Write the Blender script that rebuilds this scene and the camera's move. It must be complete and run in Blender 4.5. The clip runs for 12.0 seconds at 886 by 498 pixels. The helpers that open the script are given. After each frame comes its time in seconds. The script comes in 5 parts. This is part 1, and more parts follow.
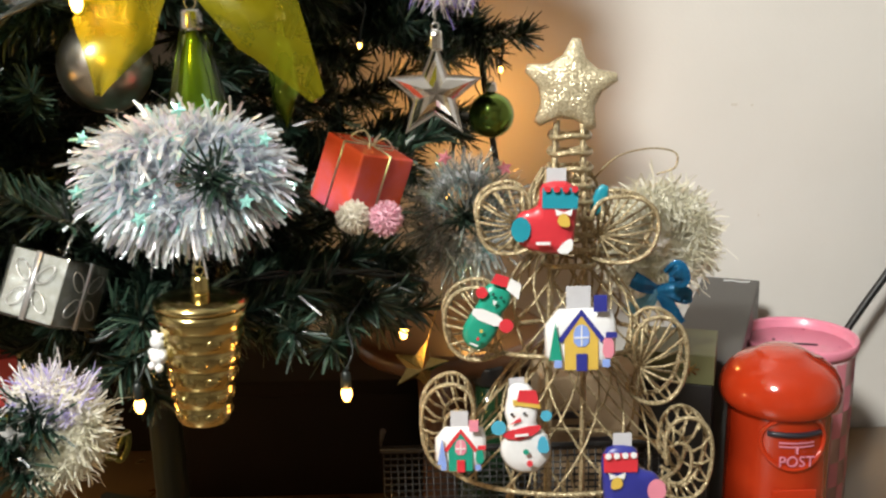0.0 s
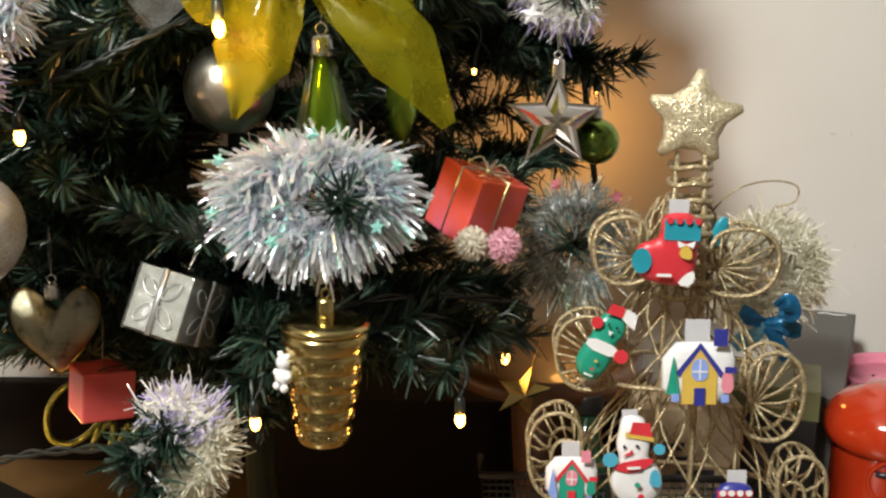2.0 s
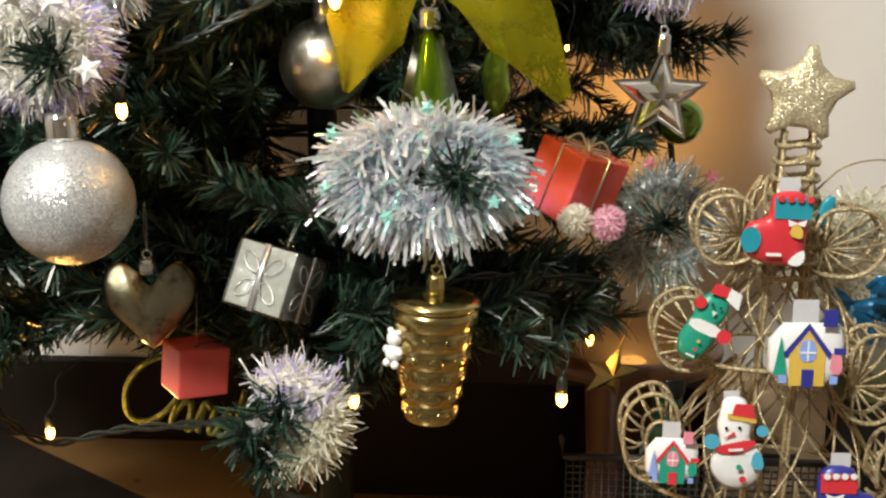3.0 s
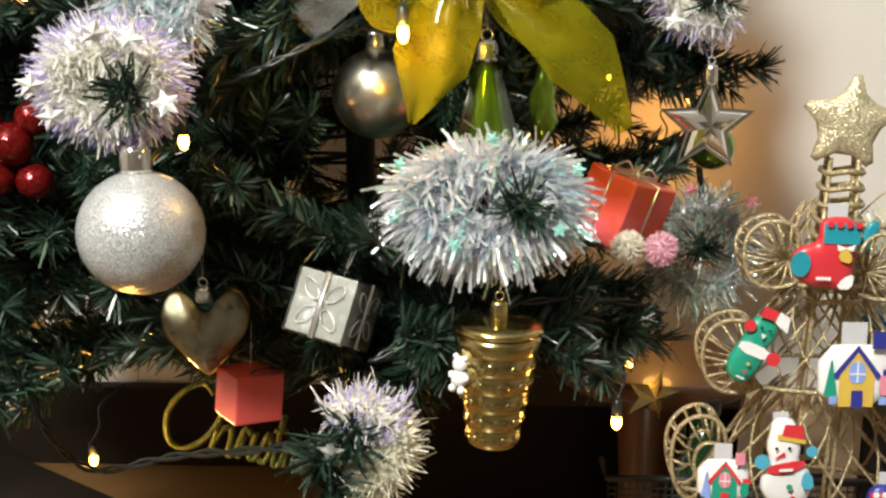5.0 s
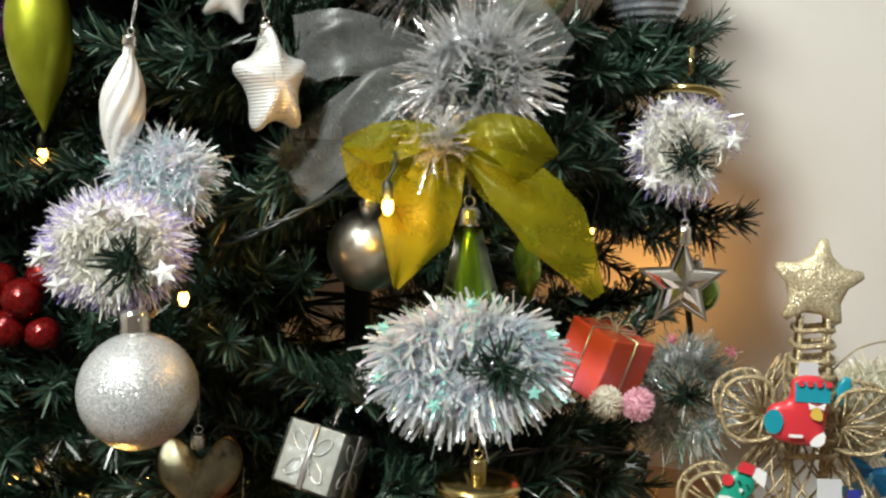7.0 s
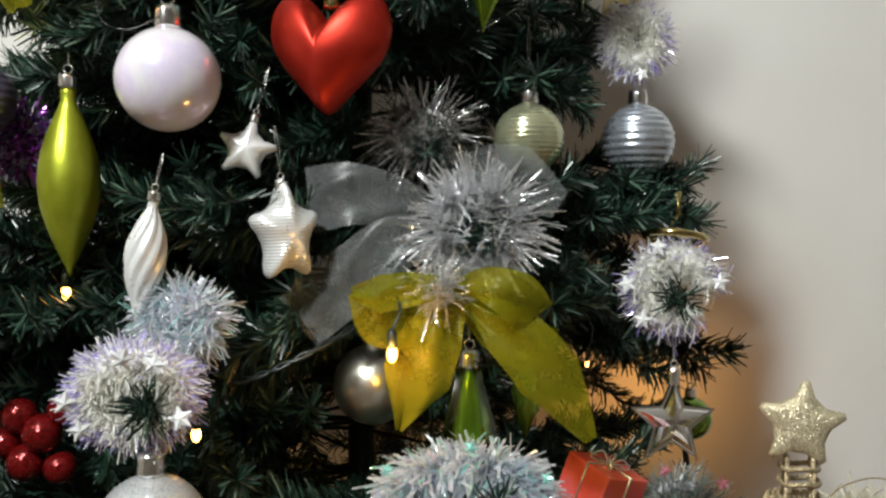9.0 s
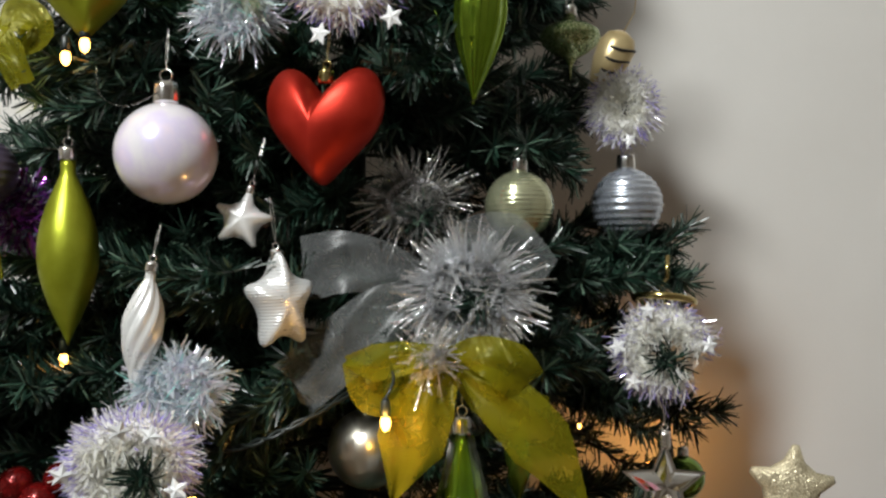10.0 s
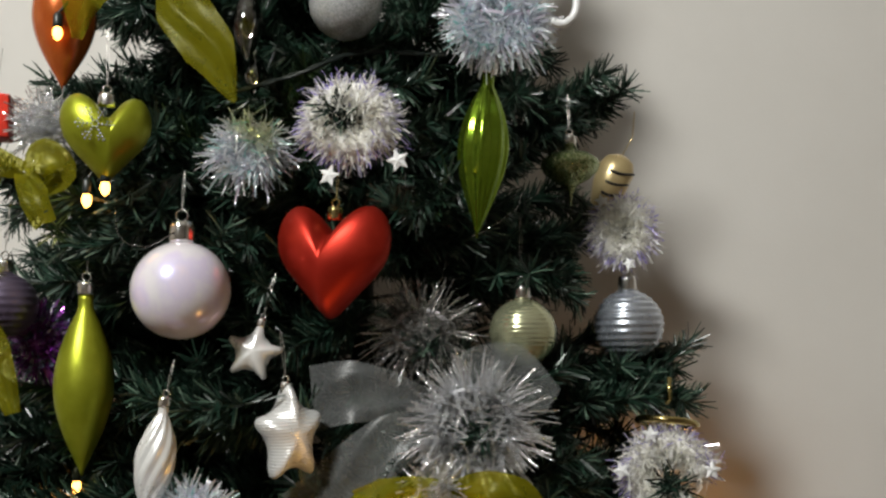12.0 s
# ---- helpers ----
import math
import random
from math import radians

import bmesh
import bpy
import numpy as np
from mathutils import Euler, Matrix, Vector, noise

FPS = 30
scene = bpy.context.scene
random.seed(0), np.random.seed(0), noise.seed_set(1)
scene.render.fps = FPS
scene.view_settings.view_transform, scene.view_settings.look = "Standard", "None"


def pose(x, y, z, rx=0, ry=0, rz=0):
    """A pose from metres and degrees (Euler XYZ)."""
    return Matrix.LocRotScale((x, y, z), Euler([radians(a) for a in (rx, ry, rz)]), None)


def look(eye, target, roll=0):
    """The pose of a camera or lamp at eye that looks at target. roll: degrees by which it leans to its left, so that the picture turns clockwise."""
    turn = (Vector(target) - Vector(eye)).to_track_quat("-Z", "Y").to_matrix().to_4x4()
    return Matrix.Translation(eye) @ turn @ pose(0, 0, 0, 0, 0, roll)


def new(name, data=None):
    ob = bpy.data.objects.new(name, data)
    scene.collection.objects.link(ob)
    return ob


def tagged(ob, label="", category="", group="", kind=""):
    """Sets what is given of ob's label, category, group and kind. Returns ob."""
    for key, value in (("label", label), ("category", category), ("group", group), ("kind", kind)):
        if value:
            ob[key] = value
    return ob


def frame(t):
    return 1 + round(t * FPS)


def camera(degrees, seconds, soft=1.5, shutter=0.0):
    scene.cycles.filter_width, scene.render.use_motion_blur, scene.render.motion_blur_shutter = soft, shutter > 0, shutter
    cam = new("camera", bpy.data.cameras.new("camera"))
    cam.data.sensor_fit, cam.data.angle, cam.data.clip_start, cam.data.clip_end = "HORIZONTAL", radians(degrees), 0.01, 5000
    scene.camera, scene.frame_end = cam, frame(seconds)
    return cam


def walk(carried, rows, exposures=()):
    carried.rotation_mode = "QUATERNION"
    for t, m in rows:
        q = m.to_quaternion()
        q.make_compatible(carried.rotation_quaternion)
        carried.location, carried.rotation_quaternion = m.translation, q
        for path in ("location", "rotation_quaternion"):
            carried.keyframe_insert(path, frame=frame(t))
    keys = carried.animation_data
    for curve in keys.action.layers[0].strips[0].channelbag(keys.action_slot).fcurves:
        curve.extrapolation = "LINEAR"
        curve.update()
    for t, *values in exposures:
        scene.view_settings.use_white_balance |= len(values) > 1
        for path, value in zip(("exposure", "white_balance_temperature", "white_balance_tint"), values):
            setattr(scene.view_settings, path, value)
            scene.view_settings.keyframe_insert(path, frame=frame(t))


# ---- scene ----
cam = camera(51.1, 12.0, 2.4)
METRES, EYE, TILT, LEAN, TURN = 0.30, 1.20, -14.0, 1.5, 0.0
ROWS = [
    (0.0, 0.0, 0.0, 0.0, 0.0, 0.0, -0.0),
    (0.5, -0.0119, 0.0071, 0.0164, 0.34, 0.61, -0.38),
    (1.0, -0.0269, -0.0086, 0.0184, 1.18, 1.16, -0.83),
    (1.5, -0.0791, -0.0165, 0.0181, 2.31, 1.5, -1.42),
    (2.0, -0.1218, -0.0038, 0.0185, 3.29, 0.95, -1.66),
    (2.5, -0.1941, 0.0035, 0.0054, 3.88, 0.3, -1.81),
    (3.0, -0.286, 0.0059, -0.0048, 4.21, 0.11, -2.1),
    (5.0, -0.4185, -0.0374, 0.0022, 3.29, 1.41, -1.68),
    (5.5, -0.4009, -0.0747, 0.0259, 3.23, 2.93, -1.63),
    (6.0, -0.3733, -0.0906, 0.0554, 3.25, 4.57, -1.62),
    (6.5, -0.3562, -0.1041, 0.0819, 3.92, 6.04, -1.77),
    (8.5, -0.3461, -0.2258, 0.1831, 4.95, 11.51, -2.86),
    (9.0, -0.3408, -0.2539, 0.2044, 4.56, 12.76, -2.46),
    (9.5, -0.3296, -0.2784, 0.2286, 4.27, 14.13, -2.19),
    (10.0, -0.3306, -0.3018, 0.2499, 4.42, 15.31, -2.06),
    (10.5, -0.3345, -0.3217, 0.2652, 4.51, 16.31, -2.03),
    (11.0, -0.3271, -0.3515, 0.283, 4.8, 17.19, -2.0),
    (11.5, -0.3285, -0.365, 0.2941, 4.88, 18.05, -2.04),
    (12.0, -0.3181, -0.3974, 0.3534, 5.04, 19.8, -1.92),
]
walk(cam, [(t, pose(0, 0, EYE, TILT, LEAN, TURN) @ pose(METRES * x, METRES * y, METRES * z, 90 + pitch, roll, yaw)) for t, x, y, z, yaw, pitch, roll in ROWS],
     [(0.0, -0.02, 6350, 6), (0.5, -0.20, 6350, 7), (1.0, -0.22, 6400, 7), (2.0, -0.25, 6450, 6), (3.0, -0.23, 6560, 5), (5.0, -0.05, 6560, 4), (6.5, -0.10, 6320, 2), (8.5, -0.66, 5980, 3), (9.0, -0.60, 5980, 3), (10.0, -0.80, 6000, 5), (10.5, -0.77, 6050, 5), (11.0, -0.64, 6100, 5), (11.5, -0.62, 6150, 5), (12.0, -1.05, 6250, 6)])

# ---- world and lamps ----
world = bpy.data.worlds.new("room_dark")
world.use_nodes = True
world.node_tree.nodes["Background"].inputs[0].default_value = (0.9, 0.92, 1.0, 1)
world.node_tree.nodes["Background"].inputs[1].default_value = 0.05
scene.world = world


def lamp(name, kind, m, energy, colour, size):
    data = bpy.data.lights.new(name, kind)
    data.energy, data.color = energy, colour
    if kind == "AREA":
        data.shape, data.size = "DISK", size
    else:
        data.shadow_soft_size = size
    ob = new(name, data)
    ob.matrix_world = m
    return ob


CEIL_LAMP = Vector((-0.72, -0.80, 2.52))
lamp("ceiling_lamp_light", "AREA", look(CEIL_LAMP - Vector((0, 0, 0.06)), (-0.5, 0.3, 1.0)), 78.0, (1.0, 0.96, 0.90), 0.30)

# ---- materials ----


def nodes_of(name):
    m = bpy.data.materials.new(name)
    m.use_nodes = True
    t = m.node_tree
    return m, t, t.nodes, t.links, t.nodes["Principled BSDF"]


def setin(node, **kw):
    for k, v in kw.items():
        node.inputs[k.replace("_", " ")].default_value = v


def ramp(nodes, stops):
    r = nodes.new("ShaderNodeValToRGB")
    while len(r.color_ramp.elements) < len(stops):
        r.color_ramp.elements.new(0.5)
    for e, (p, c) in zip(r.color_ramp.elements, stops):
        e.position, e.color = p, (*c, 1)
    return r


def surf(name, colours, rough=0.5, metal=0.0, scale=40.0, bump=0.1, fine=400.0, coat=0.0, sheen=0.0, rough_var=0.12, spec=0.5, trans=0.0):
    """A surface with colour variation at one scale and grain at a finer one."""
    m, t, n, l, p = nodes_of(name)
    co = n.new("ShaderNodeTexCoord")
    a = n.new("ShaderNodeTexNoise")
    setin(a, Scale=scale, Detail=6.0, Roughness=0.6)
    l.new(co.outputs["Object"], a.inputs["Vector"])
    stops = [(0.3 + 0.4 * i / max(1, len(colours) - 1), c) for i, c in enumerate(colours)]
    r = ramp(n, stops)
    l.new(a.outputs["Fac"], r.inputs["Fac"])
    l.new(r.outputs["Color"], p.inputs["Base Color"])
    b = n.new("ShaderNodeTexNoise")
    setin(b, Scale=fine, Detail=3.0)
    l.new(co.outputs["Object"], b.inputs["Vector"])
    mr = n.new("ShaderNodeMapRange")
    setin(mr, To_Min=max(0.02, rough - rough_var), To_Max=min(1, rough + rough_var))
    l.new(a.outputs["Fac"], mr.inputs["Value"])
    l.new(mr.outputs["Result"], p.inputs["Roughness"])
    if bump:
        bp = n.new("ShaderNodeBump")
        setin(bp, Strength=bump, Distance=0.001)
        l.new(b.outputs["Fac"], bp.inputs["Height"])
        l.new(bp.outputs["Normal"], p.inputs["Normal"])
    p.inputs["Metallic"].default_value = metal
    p.inputs["Coat Weight"].default_value = coat
    p.inputs["Sheen Weight"].default_value = sheen
    p.inputs["Specular IOR Level"].default_value = spec
    p.inputs["Transmission Weight"].default_value = trans
    return m


def islands(name, stops, rough=0.3, metal=0.0, through_light=0.0, spec=0.5, film=0.0, clear=0.0, crinkle=0.0):
    """Colour that differs from strand to strand."""
    m, t, n, l, p = nodes_of(name)
    g = n.new("ShaderNodeNewGeometry")
    r = ramp(n, stops)
    l.new(g.outputs["Random Per Island"], r.inputs["Fac"])
    l.new(r.outputs["Color"], p.inputs["Base Color"])
    setin(p, Roughness=rough, Metallic=metal)
    p.inputs["Specular IOR Level"].default_value = spec
    last = p
    if crinkle:
        # creases in the film tilt it along each strand
        co = n.new("ShaderNodeTexCoord")
        nz = n.new("ShaderNodeTexNoise")
        setin(nz, Scale=420.0, Detail=2.0)
        bp = n.new("ShaderNodeBump")
        setin(bp, Strength=crinkle, Distance=0.002)
        l.new(co.outputs["Object"], nz.inputs["Vector"])
        l.new(nz.outputs["Fac"], bp.inputs["Height"])
        l.new(bp.outputs["Normal"], p.inputs["Normal"])
    if film:
        # a thin clear coat whose thickness differs from strand to strand
        mr = n.new("ShaderNodeMapRange")
        setin(mr, To_Min=film * 0.6, To_Max=film * 1.5)
        l.new(g.outputs["Random Per Island"], mr.inputs["Value"])
        l.new(mr.outputs["Result"], p.inputs["Thin Film Thickness"])
        p.inputs["Thin Film IOR"].default_value = 1.7
    if through_light:
        tr = n.new("ShaderNodeBsdfTranslucent")
        l.new(r.outputs["Color"], tr.inputs["Color"])
        mix = n.new("ShaderNodeMixShader")
        mix.inputs[0].default_value = through_light
        l.new(p.outputs[0], mix.inputs[1])
        l.new(tr.outputs[0], mix.inputs[2])
        last = mix
    if clear:
        tp = n.new("ShaderNodeBsdfTransparent")
        mx = n.new("ShaderNodeMixShader")
        mx.inputs[0].default_value = clear
        l.new(last.outputs[0], mx.inputs[1])
        l.new(tp.outputs[0], mx.inputs[2])
        last = mx
    l.new(last.outputs[0], n["Material Output"].inputs["Surface"])
    return m


def glitter(name, base, bright, scale=1400.0, rough=0.25, tilt=0.9, metal=0.85):
    """Glued glitter: each grain is tilted its own way."""
    m, t, n, l, p = nodes_of(name)
    co = n.new("ShaderNodeTexCoord")
    v = n.new("ShaderNodeTexVoronoi")
    setin(v, Scale=scale)
    l.new(co.outputs["Object"], v.inputs["Vector"])
    sub = n.new("ShaderNodeVectorMath")
    sub.operation = "SUBTRACT"
    sub.inputs[1].default_value = (0.5, 0.5, 0.5)
    l.new(v.outputs["Color"], sub.inputs[0])
    sc = n.new("ShaderNodeVectorMath")
    sc.operation = "SCALE"
    sc.inputs["Scale"].default_value = tilt
    l.new(sub.outputs[0], sc.inputs[0])
    g = n.new("ShaderNodeNewGeometry")
    add = n.new("ShaderNodeVectorMath")
    l.new(g.outputs["Normal"], add.inputs[0])
    l.new(sc.outputs[0], add.inputs[1])
    nrm = n.new("ShaderNodeVectorMath")
    nrm.operation = "NORMALIZE"
    l.new(add.outputs[0], nrm.inputs[0])
    l.new(nrm.outputs[0], p.inputs["Normal"])
    r = ramp(n, [(0.1, base), (0.9, bright)])
    sep = n.new("ShaderNodeSeparateColor")
    l.new(v.outputs["Color"], sep.inputs[0])
    l.new(sep.outputs[1], r.inputs["Fac"])
    l.new(r.outputs["Color"], p.inputs["Base Color"])
    setin(p, Roughness=rough, Metallic=metal)
    return m


def clear_film(name, tint, gloss=(1, 1, 1), rough=0.03, ior=1.45, milky=0.0, milk=(0.8, 0.8, 0.8)):
    """A thin clear shell: lets light through and mirrors more at grazing angles."""
    m, t, n, l, p = nodes_of(name)
    n.remove(p)
    tr = n.new("ShaderNodeBsdfTransparent")
    tr.inputs[0].default_value = (*tint, 1)
    gl = n.new("ShaderNodeBsdfGlossy")
    gl.inputs["Color"].default_value = (*gloss, 1)
    gl.inputs["Roughness"].default_value = rough
    fr = n.new("ShaderNodeFresnel")
    fr.inputs["IOR"].default_value = ior
    mix = n.new("ShaderNodeMixShader")
    l.new(fr.outputs[0], mix.inputs[0])
    l.new(mix.outputs[0], n["Material Output"].inputs["Surface"])
    if milky:
        df = n.new("ShaderNodeBsdfTranslucent")
        df.inputs[0].default_value = (*milk, 1)
        d2 = n.new("ShaderNodeBsdfDiffuse")
        d2.inputs[0].default_value = (*milk, 1)
        ms = n.new("ShaderNodeMixShader")
        ms.inputs[0].default_value = 0.5
        l.new(df.outputs[0], ms.inputs[1])
        l.new(d2.outputs[0], ms.inputs[2])
        m2 = n.new("ShaderNodeMixShader")
        # weave and creases change how much cloth stands in the way
        co = n.new("ShaderNodeTexCoord")
        nz = n.new("ShaderNodeTexNoise")
        setin(nz, Scale=55.0, Detail=5.0)
        l.new(co.outputs["Object"], nz.inputs["Vector"])
        mr = n.new("ShaderNodeMapRange")
        setin(mr, To_Min=max(0.0, milky - 0.22), To_Max=min(1.0, milky + 0.22))
        l.new(nz.outputs["Fac"], mr.inputs["Value"])
        l.new(mr.outputs["Result"], m2.inputs[0])
        l.new(tr.outputs[0], m2.inputs[1])
        l.new(ms.outputs[0], m2.inputs[2])
        l.new(m2.outputs[0], mix.inputs[1])
    else:
        l.new(tr.outputs[0], mix.inputs[1])
    l.new(gl.outputs[0], mix.inputs[2])
    return m


def glow(name, colour, strength):
    m, t, n, l, p = nodes_of(name)
    setin(p, Base_Color=(*colour, 1), Emission_Color=(*colour, 1), Emission_Strength=strength)
    return m


def flat(name, colour, rough=0.35, coat=0.4):
    return surf(name, [tuple(c * 0.9 for c in colour), colour], rough, 0, 120, 0.05, 900, coat, 0, 0.08)


M_WALL = surf("wall_paint", [(0.67, 0.64, 0.60), (0.74, 0.715, 0.68)], 0.7, 0, 2.5, 0.12, 260)
# tone of the unseen walls, chosen for bounce light and reflections
M_ROOM = surf("unseen_wall_tan", [(0.44, 0.395, 0.34), (0.51, 0.46, 0.40)], 0.7, 0, 2.5, 0.1, 260)
M_CEIL = surf("ceiling_paint", [(0.75, 0.73, 0.7), (0.8, 0.79, 0.76)], 0.8, 0, 3, 0.1, 200)
M_FLOOR = surf("floor_tile", [(0.13, 0.1, 0.075), (0.19, 0.15, 0.11)], 0.4, 0, 6, 0.1, 200)
M_DESK = surf("dark_wood", [(0.12, 0.064, 0.023), (0.19, 0.104, 0.038)], 0.3, 0, 9, 0.15, 300, 0.15)
M_WOOD2 = surf("brown_wood", [(0.075, 0.03, 0.013), (0.12, 0.05, 0.02)], 0.35, 0, 30, 0.1, 300, 0.3)
M_NEEDLE = islands("needle_green", [(0.0, (0.005, 0.016, 0.010)), (0.45, (0.010, 0.031, 0.019)), (0.78, (0.026, 0.060, 0.039)), (1.0, (0.12, 0.18, 0.13))], 0.36, 0, 0.12, 0.8)
M_TWIG = surf("twig_wire", [(0.015, 0.02, 0.012), (0.03, 0.035, 0.02)], 0.6)
M_TRUNK = surf("trunk_metal", [(0.01, 0.016, 0.01), (0.02, 0.03, 0.018)], 0.5)
M_CHROME = surf("chrome_silver", [(0.90, 0.90, 0.90), (0.96, 0.96, 0.96)], 0.09, 1, 60, 0.02, 500, 0, 0, 0.03)
M_PALEGOLD = surf("pale_gold", [(0.50, 0.38, 0.18), (0.64, 0.51, 0.27)], 0.3, 0.5)
M_CAP = surf("cap_silver", [(0.75, 0.74, 0.72), (0.9, 0.89, 0.87)], 0.2, 1, 200, 0.05, 800, 0, 0, 0.08)
M_MIRROR = surf("mirror_champagne", [(0.80, 0.75, 0.63), (0.87, 0.82, 0.71)], 0.29, 1, 40, 0.02, 500, 0, 0, 0.03)
M_GOLD = surf("gold_plate", [(0.50, 0.40, 0.15), (0.64, 0.53, 0.25)], 0.16, 1, 60, 0.03, 400, 0, 0, 0.06)
# lilac, green and pink sheen painted into the base colour, below a film
M_PEARL = surf("pearl_white", [(0.68, 0.80, 0.80), (0.80, 0.77, 0.84), (0.83, 0.79, 0.82), (0.74, 0.66, 0.84), (0.86, 0.72, 0.79)], 0.2, 0.1, 19, 0.03, 600, 0.8)
pearl_coat = M_PEARL.node_tree.nodes["Principled BSDF"]
pearl_coat.inputs["Thin Film Thickness"].default_value = 330.0
pearl_coat.inputs["Thin Film IOR"].default_value = 1.8
M_MATSIL = surf("matt_silver", [(0.66, 0.66, 0.67), (0.76, 0.76, 0.76)], 0.34, 0.75, 60, 0.06, 700)
M_STEEL = surf("blue_silver", [(0.5, 0.54, 0.62), (0.62, 0.66, 0.73)], 0.27, 0.8, 60, 0.05, 700)
M_WHITESIL = surf("satin_white", [(0.76, 0.76, 0.75), (0.84, 0.84, 0.83)], 0.3, 0.35, 60, 0.05, 700)
M_RIBBED = surf("ribbed_satin_white", [(0.72, 0.72, 0.71), (0.80, 0.80, 0.79)], 0.3, 0.4, 60, 0.0, 700)
rb_n, rb_l = M_RIBBED.node_tree.nodes, M_RIBBED.node_tree.links
rb_w = rb_n.new("ShaderNodeTexWave")
rb_w.bands_direction = "Z"
setin(rb_w, Scale=160.0)
rb_c = rb_n.new("ShaderNodeTexCoord")
rb_b = rb_n.new("ShaderNodeBump")
setin(rb_b, Strength=0.45, Distance=0.0006)
rb_l.new(rb_c.outputs["Object"], rb_w.inputs["Vector"])
rb_l.new(rb_w.outputs["Fac"], rb_b.inputs["Height"])
rb_l.new(rb_b.outputs["Normal"], rb_n["Principled BSDF"].inputs["Normal"])
M_RED = surf("satin_red", [(0.38, 0.018, 0.009), (0.47, 0.030, 0.014)], 0.42, 0.75, 50, 0.04, 800, 0.0)
M_LIME = surf("satin_lime", [(0.29, 0.32, 0.015), (0.38, 0.41, 0.03)], 0.38, 0.7, 50, 0.04, 800)
M_LIMED = surf("deep_lime_foil", [(0.17, 0.28, 0.015), (0.28, 0.42, 0.04)], 0.14, 0.9, 50, 0.03, 500)
M_LIMEG = surf("gloss_lime", [(0.22, 0.36, 0.02), (0.34, 0.5, 0.06)], 0.12, 0.7, 50, 0.03, 500, 0.3)
M_PALEG = surf("gloss_pale_green", [(0.56, 0.58, 0.36), (0.70, 0.71, 0.48)], 0.2, 0.8, 50, 0.02, 500)
M_GREENG = surf("gloss_green", [(0.16, 0.26, 0.04), (0.26, 0.38, 0.09)], 0.1, 0.9, 50, 0.02, 500)
M_ORANGE = surf("gloss_orange", [(0.5, 0.10, 0.02), (0.6, 0.16, 0.03)], 0.2, 0.5, 50, 0.03, 500, 0.4)
M_PURPLE = surf("purple_grey", [(0.09, 0.07, 0.12), (0.16, 0.13, 0.19)], 0.3, 0.6, 50, 0.03, 500)
M_GL_SIL = glitter("silver_glitter", (0.34, 0.35, 0.36), (0.74, 0.75, 0.76), 1800, 0.27, 0.5, 0.42)
M_GL_GOLD = glitter("gold_glitter", (0.40, 0.33, 0.20), (0.82, 0.74, 0.52), 1900, 0.36, 0.8, 0.45)
M_WICKER = glitter("gold_glitter_cane", (0.23, 0.175, 0.095), (0.66, 0.55, 0.34), 1500, 0.34, 0.9, 0.4)
M_GL_GREEN = glitter("green_glitter", (0.10, 0.18, 0.04), (0.70, 0.78, 0.45), 1100, 0.22, 0.6)
M_GL_LIME = glitter("lime_glitter", (0.05, 0.062, 0.012), (0.17, 0.20, 0.045), 1100, 0.35, 0.9, 0.3)
M_GL_RED = glitter("red_glitter", (0.09, 0.003, 0.003), (0.22, 0.008, 0.008), 900, 0.2, 0.25, 0.5)
M_CLEAR = clear_film("clear_plastic", (0.96, 0.97, 0.96), ior=1.6)
M_CLEARG = clear_film("clear_green", (0.85, 0.94, 0.72), ior=1.5)
M_SMOKE = clear_film("clear_smoke", (0.86, 0.85, 0.80), ior=2.3, rough=0.05)
M_CHAMP = clear_film("champagne_plastic", (0.93, 0.91, 0.82), gloss=(1.0, 0.97, 0.88), ior=1.9, rough=0.04)
# dark and cream blotches painted in for reflections within the clear heart
M_CHAMPIN = surf("champagne_reflections", [(0.10, 0.11, 0.07), (0.74, 0.74, 0.64), (0.92, 0.92, 0.86), (0.94, 0.94, 0.90)], 0.25, 0.0, 75, 0.8, 60, 0.8)
M_FLUFF = surf("white_fluff", [(0.74, 0.72, 0.68), (0.84, 0.83, 0.80)], 0.8, 0, 300, 0.9, 1500)
M_FLUFFC = surf("cream_fluff_core", [(0.62, 0.58, 0.45), (0.74, 0.71, 0.6)], 0.8, 0, 300, 0.9, 1500)
# near-black colour and low gloss for the shelf and boards below the tree
M_DARKW = surf("near_black_wood", [(0.006, 0.004, 0.003), (0.012, 0.007, 0.004)], 0.7, 0, 12, 0.12, 300, spec=0.15)
M_ORG_LIME = clear_film("organza_lime", (0.80, 0.80, 0.25), gloss=(0.9, 0.9, 0.5), rough=0.3, ior=1.15, milky=0.5, milk=(0.31, 0.285, 0.012))
M_ORG_GREY = clear_film("organza_white", (0.86, 0.87, 0.87), rough=0.3, ior=1.2, milky=0.25, milk=(0.50, 0.52, 0.52))
# no film here: aqua and lilac glints are given as strand colours
M_T_IRI = islands("iridescent_strand", [(0, (0.78, 0.88, 0.95)), (0.3, (0.95, 0.96, 0.98)), (0.5, (0.84, 0.82, 0.98)), (0.64, (0.96, 0.97, 0.98)), (0.7, (0.45, 0.92, 0.84)), (0.76, (0.95, 0.97, 0.98)), (0.92, (0.90, 0.95, 0.98)), (1, (0.92, 0.80, 0.96))], 0.15, 0.6, 0.26, 1.0, 0.0, 0.14, 0.7)
M_T_SIL = islands("silver_strand", [(0, (0.74, 0.75, 0.78)), (0.5, (0.92, 0.93, 0.95)), (1, (0.97, 0.97, 0.98))], 0.15, 0.85, 0.12, 1.0, 0.0, 0.10, 0.8)
